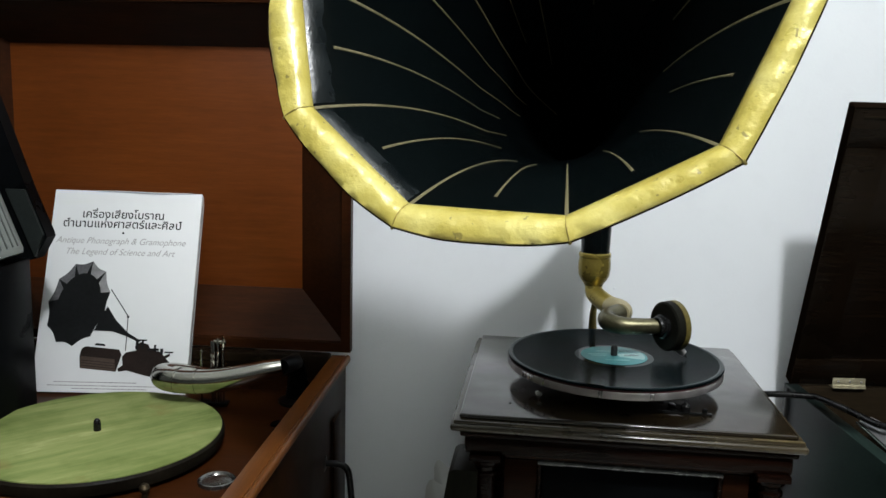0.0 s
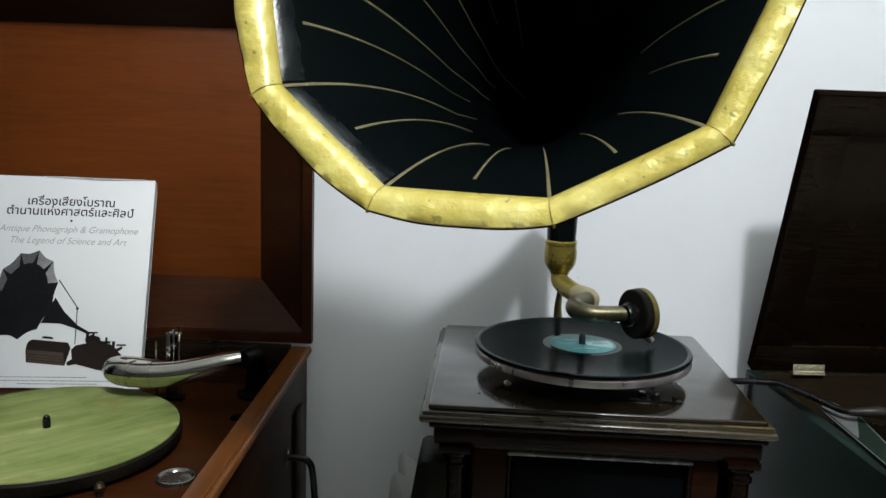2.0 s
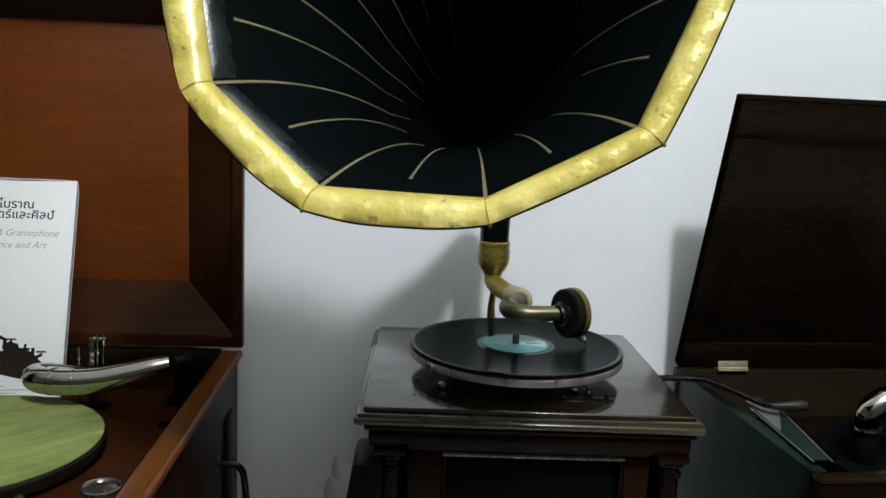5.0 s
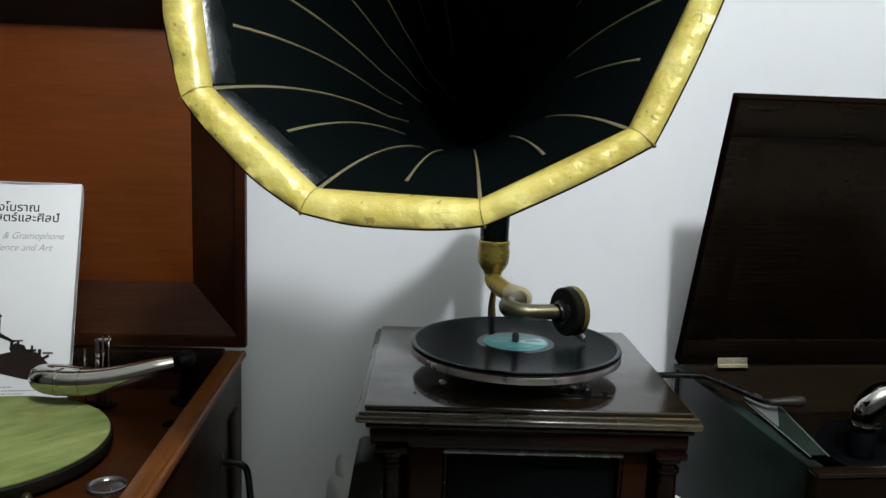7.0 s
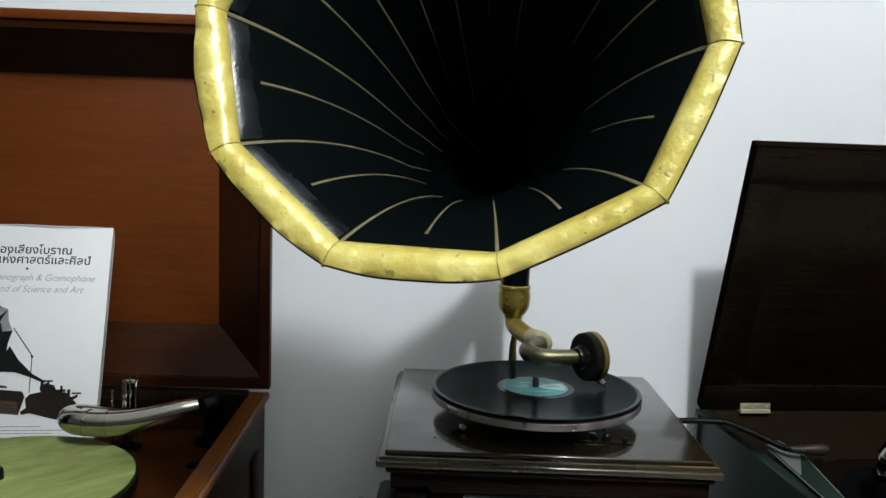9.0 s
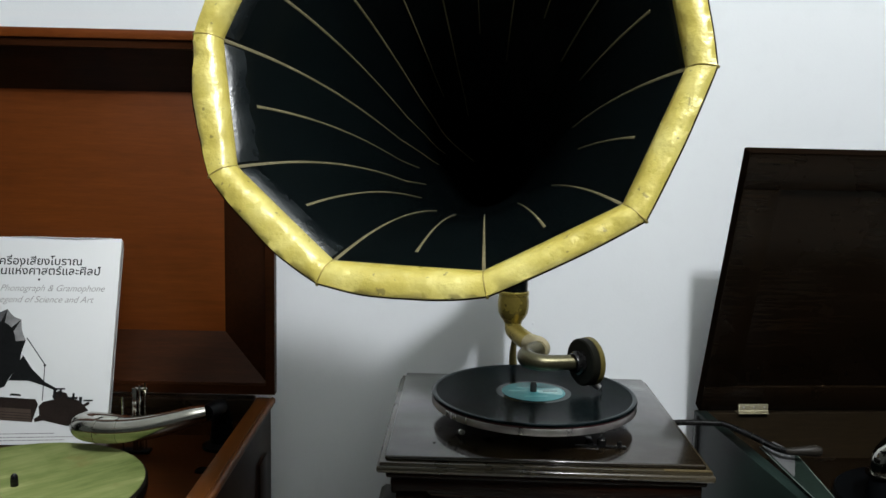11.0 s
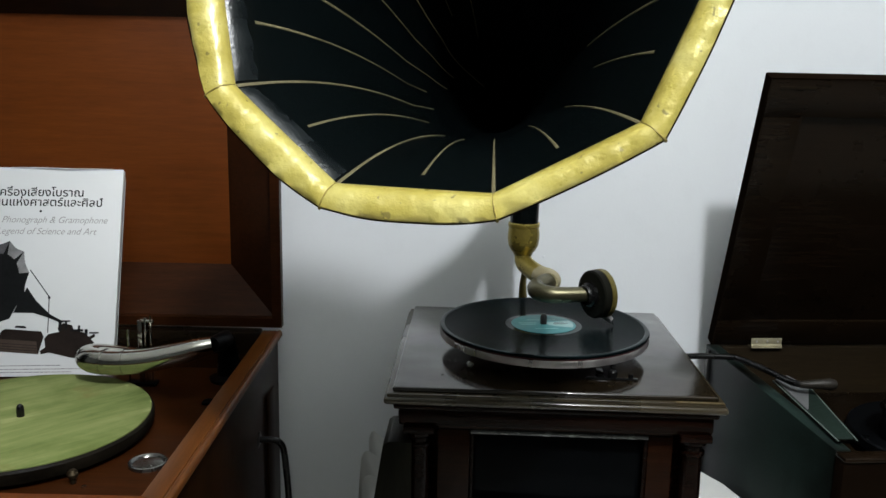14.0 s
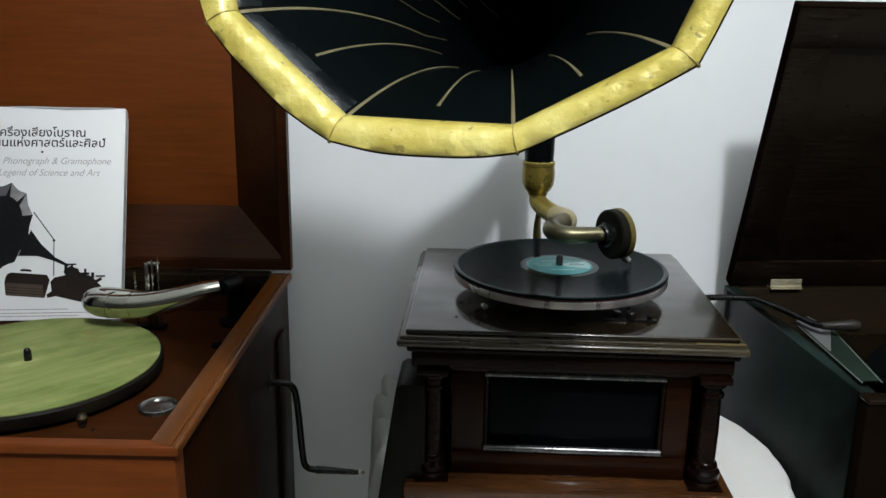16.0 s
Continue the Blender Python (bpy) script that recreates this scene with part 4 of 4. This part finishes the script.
        for f, d0, d1, wide in ((i + 0.0001, 0.0105, far, 0.0017), (i + 0.5, 0.030, 0.85 * far, 0.0014)):
            b = bmesh.new()
            rows = []
            for k in range(56):
                d = d0 + (d1 - d0) * k / 55
                w = wide * (1 - 0.75 * (k / 55) ** 0.6) * (1 + 0.12 * noise.noise((f * 7, d * 60, 1)))
                span = w / (0.130 * flare(d))
                rows.append([b.verts.new(place(d, f + 10 + e * span, p)) for e, p in ((-1, 0.0001), (-0.5, 0.0006), (0.5, 0.0006), (1, 0.0001))])
            for r0, r1 in zip(rows, rows[1:]):
                for k in range(3):
                    b.faces.new((r0[k], r0[k + 1], r1[k + 1], r1[k]))
            part("rib", b, RIB_GOLD, horn, "thin gold-painted rib" if i == 0 else "", 60)
    # glossy lacquer, brushed on beside the band with a ragged edge
    for i, wide in enumerate((0.016, 0.014, 0.0065, 0.0065, 0.008, 0.008, 0.008, 0.008, 0.008, 0.010)):
        b = bmesh.new()
        pf = [i + 0.03 + 0.94 * k / 48 for k in range(49)]
        # petals 0, 1 and 9 carry the glare: a hump and a paler black
        hump = 1.0 if i in (0, 1, 9) else 0.15
        lines = [[b.verts.new(place(d, f, 0.0003 + hump * p * min(1, 9 * (f - i) * (i + 1 - f)) * (0.8 + 0.25 * noise.noise((f * 5, d * 120, 4))))) for f in pf] for d, p in ((0.0106, 0.0003), (0.0114, 0.0012), (0.0126, 0.0021), (0.0144, 0.0026), (0.0108 + 0.6 * wide, 0.0022))]
        lines.append([b.verts.new(place(0.0108 + wide * (0.9 + 0.30 * noise.noise((f * 5, 3.1, 0)) + 0.03 * noise.noise((f * 40, 1.7, 0))), f, 0.0004)) for f in pf])
        for p, q in zip(lines, lines[1:]):
            for k in range(48):
                b.faces.new((p[k], p[k + 1], q[k + 1], q[k]))
        part("lacquer", b, GLARE_LACQUER if hump == 1.0 else HORN_BLACK, horn, "glossy black lacquer brushed beside the band, paled and humped for its glare" if i == 0 else "", 60)
    part("neck", tube(L([(0.2085, 1.100, 1.072), (0.2085, 1.100, 1.135)]), [0.0190, 0.0205], 32), HORN_BLACK, g, "black horn neck")
    return g


horn_gramophone()


# ---- record on the turntable ----
def record():
    g = thing("record", 0.2130, 0.9690, 0.9696, 0, "black shellac record with teal label on the turntable", "record")
    part("disc", lathe([(0.0470, 0), (0.1265, 0), (0.1270, 0.0008), (0.1268, 0.0020), (0.1262, 0.0027), (0.1245, 0.0029), (0.1225, 0.0024), (0.0470, 0.0024)], 128), VINYL, g)
    part("edge_bead", lathe([(0.1212, 0.0026), (0.1222, 0.0032), (0.1240, 0.0035), (0.1256, 0.0032), (0.1264, 0.0027)], 128), RUNOUT, g, "raised shiny rim of the record")
    part("runout", lathe([(0.0036, 0), (0.0468, 0), (0.0468, 0.0022), (0.0396, 0.0022), (0.0036, 0.0024)], 96), RUNOUT, g, "smooth shiny run-out ring")
    part("label", lathe([(0.0040, 0.0024), (0.0395, 0.0024), (0.0393, 0.0028), (0.0040, 0.0028)], 72), LABEL, g, "teal paper label")
    half = [(0.0365 * math.cos(a), 0.0365 * math.sin(a)) for a in np.linspace(radians(-28), radians(20), 14).tolist()]
    part("label_print", slab_of([(0.006, -0.006)] + half + [(0.004, 0.004)], 0.0002, Matrix.Translation((0, 0, 0.0028))), LABEL_PALE, g, "pale printed field on the label")
    for a, b, y0, y1 in ((-0.030, -0.008, 0.003, 0.0046), (-0.028, -0.010, -0.003, -0.0018), (0.012, 0.030, -0.002, 0.0004), (0.014, 0.026, 0.004, 0.0054), (-0.018, 0.018, 0.016, 0.0175), (-0.014, 0.014, -0.021, -0.0198)):
        part("label_print", box(a, b, y0, y1, 0.0028, 0.00312, 0), DARK_METAL if a > 0 else LABEL_PALE, g, "small printed bar on the label")
    return g


record()


# ---- dark board beside the centre machine ----
def side_board():
    b = slab_of([(0.0, 0.0), (0.052, 0.0), (0.052, 0.140), (0.026, 0.140), (0.0205, 0.136)], 0.074, Matrix.Rotation(radians(90), 4, "X"))
    g = thing("wooden_board", 0.004, 0.925, 0.7352, -7, "dark dusty wooden board standing against the gramophone", "board")
    bmesh.ops.bevel(b, geom=b.edges[:], offset=0.0012, segments=2, affect="EDGES", profile=0.5)
    part("board", b, OLIVE_WOOD, g)


side_board()


# ---- right machine: open dark box gramophone ----
def open_box():
    X, Y, Z, W, D = 0.494, 0.768, 0.886, 0.46, 0.385
    g = thing("box_gramophone", X, Y, 0, -1, "black-brown box gramophone with open lid", "gramophone")
    part("side_panel", box(0, 0.018, 0.0182, D, 0.05, Z, 0.002), GREYWOOD, g, "dusty black side panel")
    part("side_panel", box(W - 0.018, W, 0.0182, D, 0.05, Z, 0.002), GREYWOOD, g)
    part("front_panel", box(0, W, 0, 0.018, 0.05, Z - 0.006, 0.002), LID_SIDE, g)
    part("front_edge", box(0, W, -0.002, 0.0180, Z - 0.0058, Z - 0.001, 0.0015), BLACKWOOD, g, "worn brown front edge")
    part("back_panel", box(0.018, W - 0.018, D - 0.018, D, 0.05, Z, 0.002), INNER_BROWN, g)
    part("foot_frame", box(-0.006, W + 0.006, -0.006, D + 0.006, 0, 0.05, 0.004), BLACKWOOD, g)
    part("motor_board", box(0.018, W - 0.018, 0.018, D - 0.018, 0.80, 0.815, 0.001), BLACKWOOD, g)
    part("corner_strip", box(-0.003, 0.004, D - 0.020, D - 0.012, 0.3, Z - 0.004, 0.001), DARK_METAL, g)
    # lid, leaning forward from its hinges
    tilt = 21.7
    H, t = 0.4155, 0.012
    lm = pose(0.005, D - 0.006, Z + 0.003, tilt, 0, 0) @ Matrix(((1, 0, -0.0455, 0), (0, 1, 0, 0), (0, 0, 1, 0), (0, 0, 0, 1)))
    lid = box(0.0, W, 0.0, t, 0.0, H, 0.002)
    bmesh.ops.transform(lid, matrix=lm, verts=lid.verts)
    lo = part("lid", lid, BLACKWOOD, g, "open dark lid leaning forward")
    for x0, x1, z0, z1 in ((0.0, W, 0.0, 0.045), (0.0, W, H - 0.05, H), (0.0, 0.05, 0.0452, H - 0.0502), (W - 0.05, W, 0.0452, H - 0.0502)):
        f = box(x0, x1, -0.005, -0.0002, z0, z1, 0.0015)
        bmesh.ops.transform(f, matrix=lm, verts=f.verts)
        part("lid_frame", f, BLACKWOOD, lo)
    f = box(0.012, 0.058, -0.0060, -0.0052, H - 0.013, H - 0.0095, 0.0003)
    bmesh.ops.transform(f, matrix=lm, verts=f.verts)
    part("lid_scrape", f, INNER_BROWN, lo, "pale scrape on the lid edge")
    f = box(-0.0012, 0.0, -0.0052, t + 0.0004, -0.0004, H + 0.0004, 0)
    bmesh.ops.transform(f, matrix=lm, verts=f.verts)
    part("lid_side", f, LID_SIDE, lo)
    f = box(0.0002, W, -0.0052, t + 0.0004, H + 0.0001, H + 0.0012, 0)
    bmesh.ops.transform(f, matrix=lm, verts=f.verts)
    part("lid_upper_edge", f, LID_SIDE, lo)
    for x in (0.060, W - 0.105):
        h = box(x, x + 0.046, D - 0.020, D - 0.0185, Z + 0.001, Z + 0.0145, 0.0004)
        box(x, x + 0.046, D - 0.024, D - 0.006, Z + 0.0002, Z + 0.0016, 0.0004, h)
        tube([(x, D - 0.0195, Z + 0.003), (x + 0.046, D - 0.0195, Z + 0.003)], 0.0022, 10, h)
        hb = part("hinge", h, HINGE, g, "aged brass hinge")
        for k in (0.008, 0.024, 0.040):
            part("screw", lathe([(0.0016, 0), (0.0014, 0.0006), (0, 0.0008)], 10, (x + k, D - 0.0202, Z + 0.0095), None, Matrix.Rotation(radians(90), 4, "X")), DULL_NICKEL, hb)
    # nickel goose-neck arm and its plate
    an = [(0.153, 0.150, 0.880), (0.152, 0.150, 0.889), (0.158, 0.150, 0.903), (0.175, 0.150, 0.915), (0.200, 0.152, 0.914), (0.228, 0.156, 0.905), (0.255, 0.162, 0.895), (0.300, 0.175, 0.885)]
    ta = part("tone_arm", tube(curve_points(an), [0.0150, 0.0165, 0.0180, 0.0185, 0.0175, 0.016, 0.015, 0.0145], 24), NICKEL, g, "polished nickel goose-neck arm")
    part("arm_ring", lathe([(0.016, 0), (0.0195, 0.001), (0.0195, 0.004), (0.016, 0.005)], 32, (0.152, 0.150, 0.877)), NICKEL, ta)
    part("sound_box", lathe([(0, 0.838), (0.014, 0.838), (0.016, 0.842), (0.016, 0.873), (0.014, 0.877), (0, 0.877)], 40, (0.152, 0.150, 0)), CASE_BLACK, ta)
    part("arm_pivot", lathe([(0.03, 0.815), (0.03, 0.822), (0.018, 0.83), (0.017, 0.885), (0, 0.89)], 32, (0.300, 0.175, 0)), DULL_NICKEL, g)
    part("platter", lathe([(0, 0.822), (0.116, 0.822), (0.12, 0.826), (0.12, 0.836), (0.118, 0.838), (0, 0.838)], 72, (0.235, 0.160, 0)), CASE_BLACK, g, "dark covered platter")
    return g


open_box()


def loose_pane():
    g = thing("glass_pane", 0.494, 0.768, 0.888, 0, "loose pane of greenish glass with pale sheet on the box edge", "glass pane")
    part("glass", slab_of([(0.009, 0.030), (0.031, 0.029), (0.063, 0.190), (0.027, 0.216)], 0.0022, pose(0, 0, 0, 0, -1, 0)), GLASS, g)
    part("dust_film", slab_of([(0.0105, 0.034), (0.0295, 0.033), (0.0615, 0.187), (0.0285, 0.212)], 0.0005, pose(0, 0, 0.0026, 0, -1, 0)), DUST, g, "grey dusty film on the glass")
    part("backing_sheet", slab_of([(0.0190, 0.114), (0.0225, 0.117), (0.0600, 0.187), (0.052, 0.228), (0.0290, 0.2135)], 0.0008, pose(0, 0, 0.0034, 0, -1, 0)), FOIL, g, "pale grey sheet")
    for k in range(2):
        p = [Vector((0.0095 + 0.0215 * k, 0.0296, 0.003)), Vector((0.027 + 0.036 * k, 0.215 - 0.025 * k, 0.003))]
        part("glass_edge", tube(p, 0.0006, 8), GLASS_EDGE, g, "bright ground edge")


loose_pane()
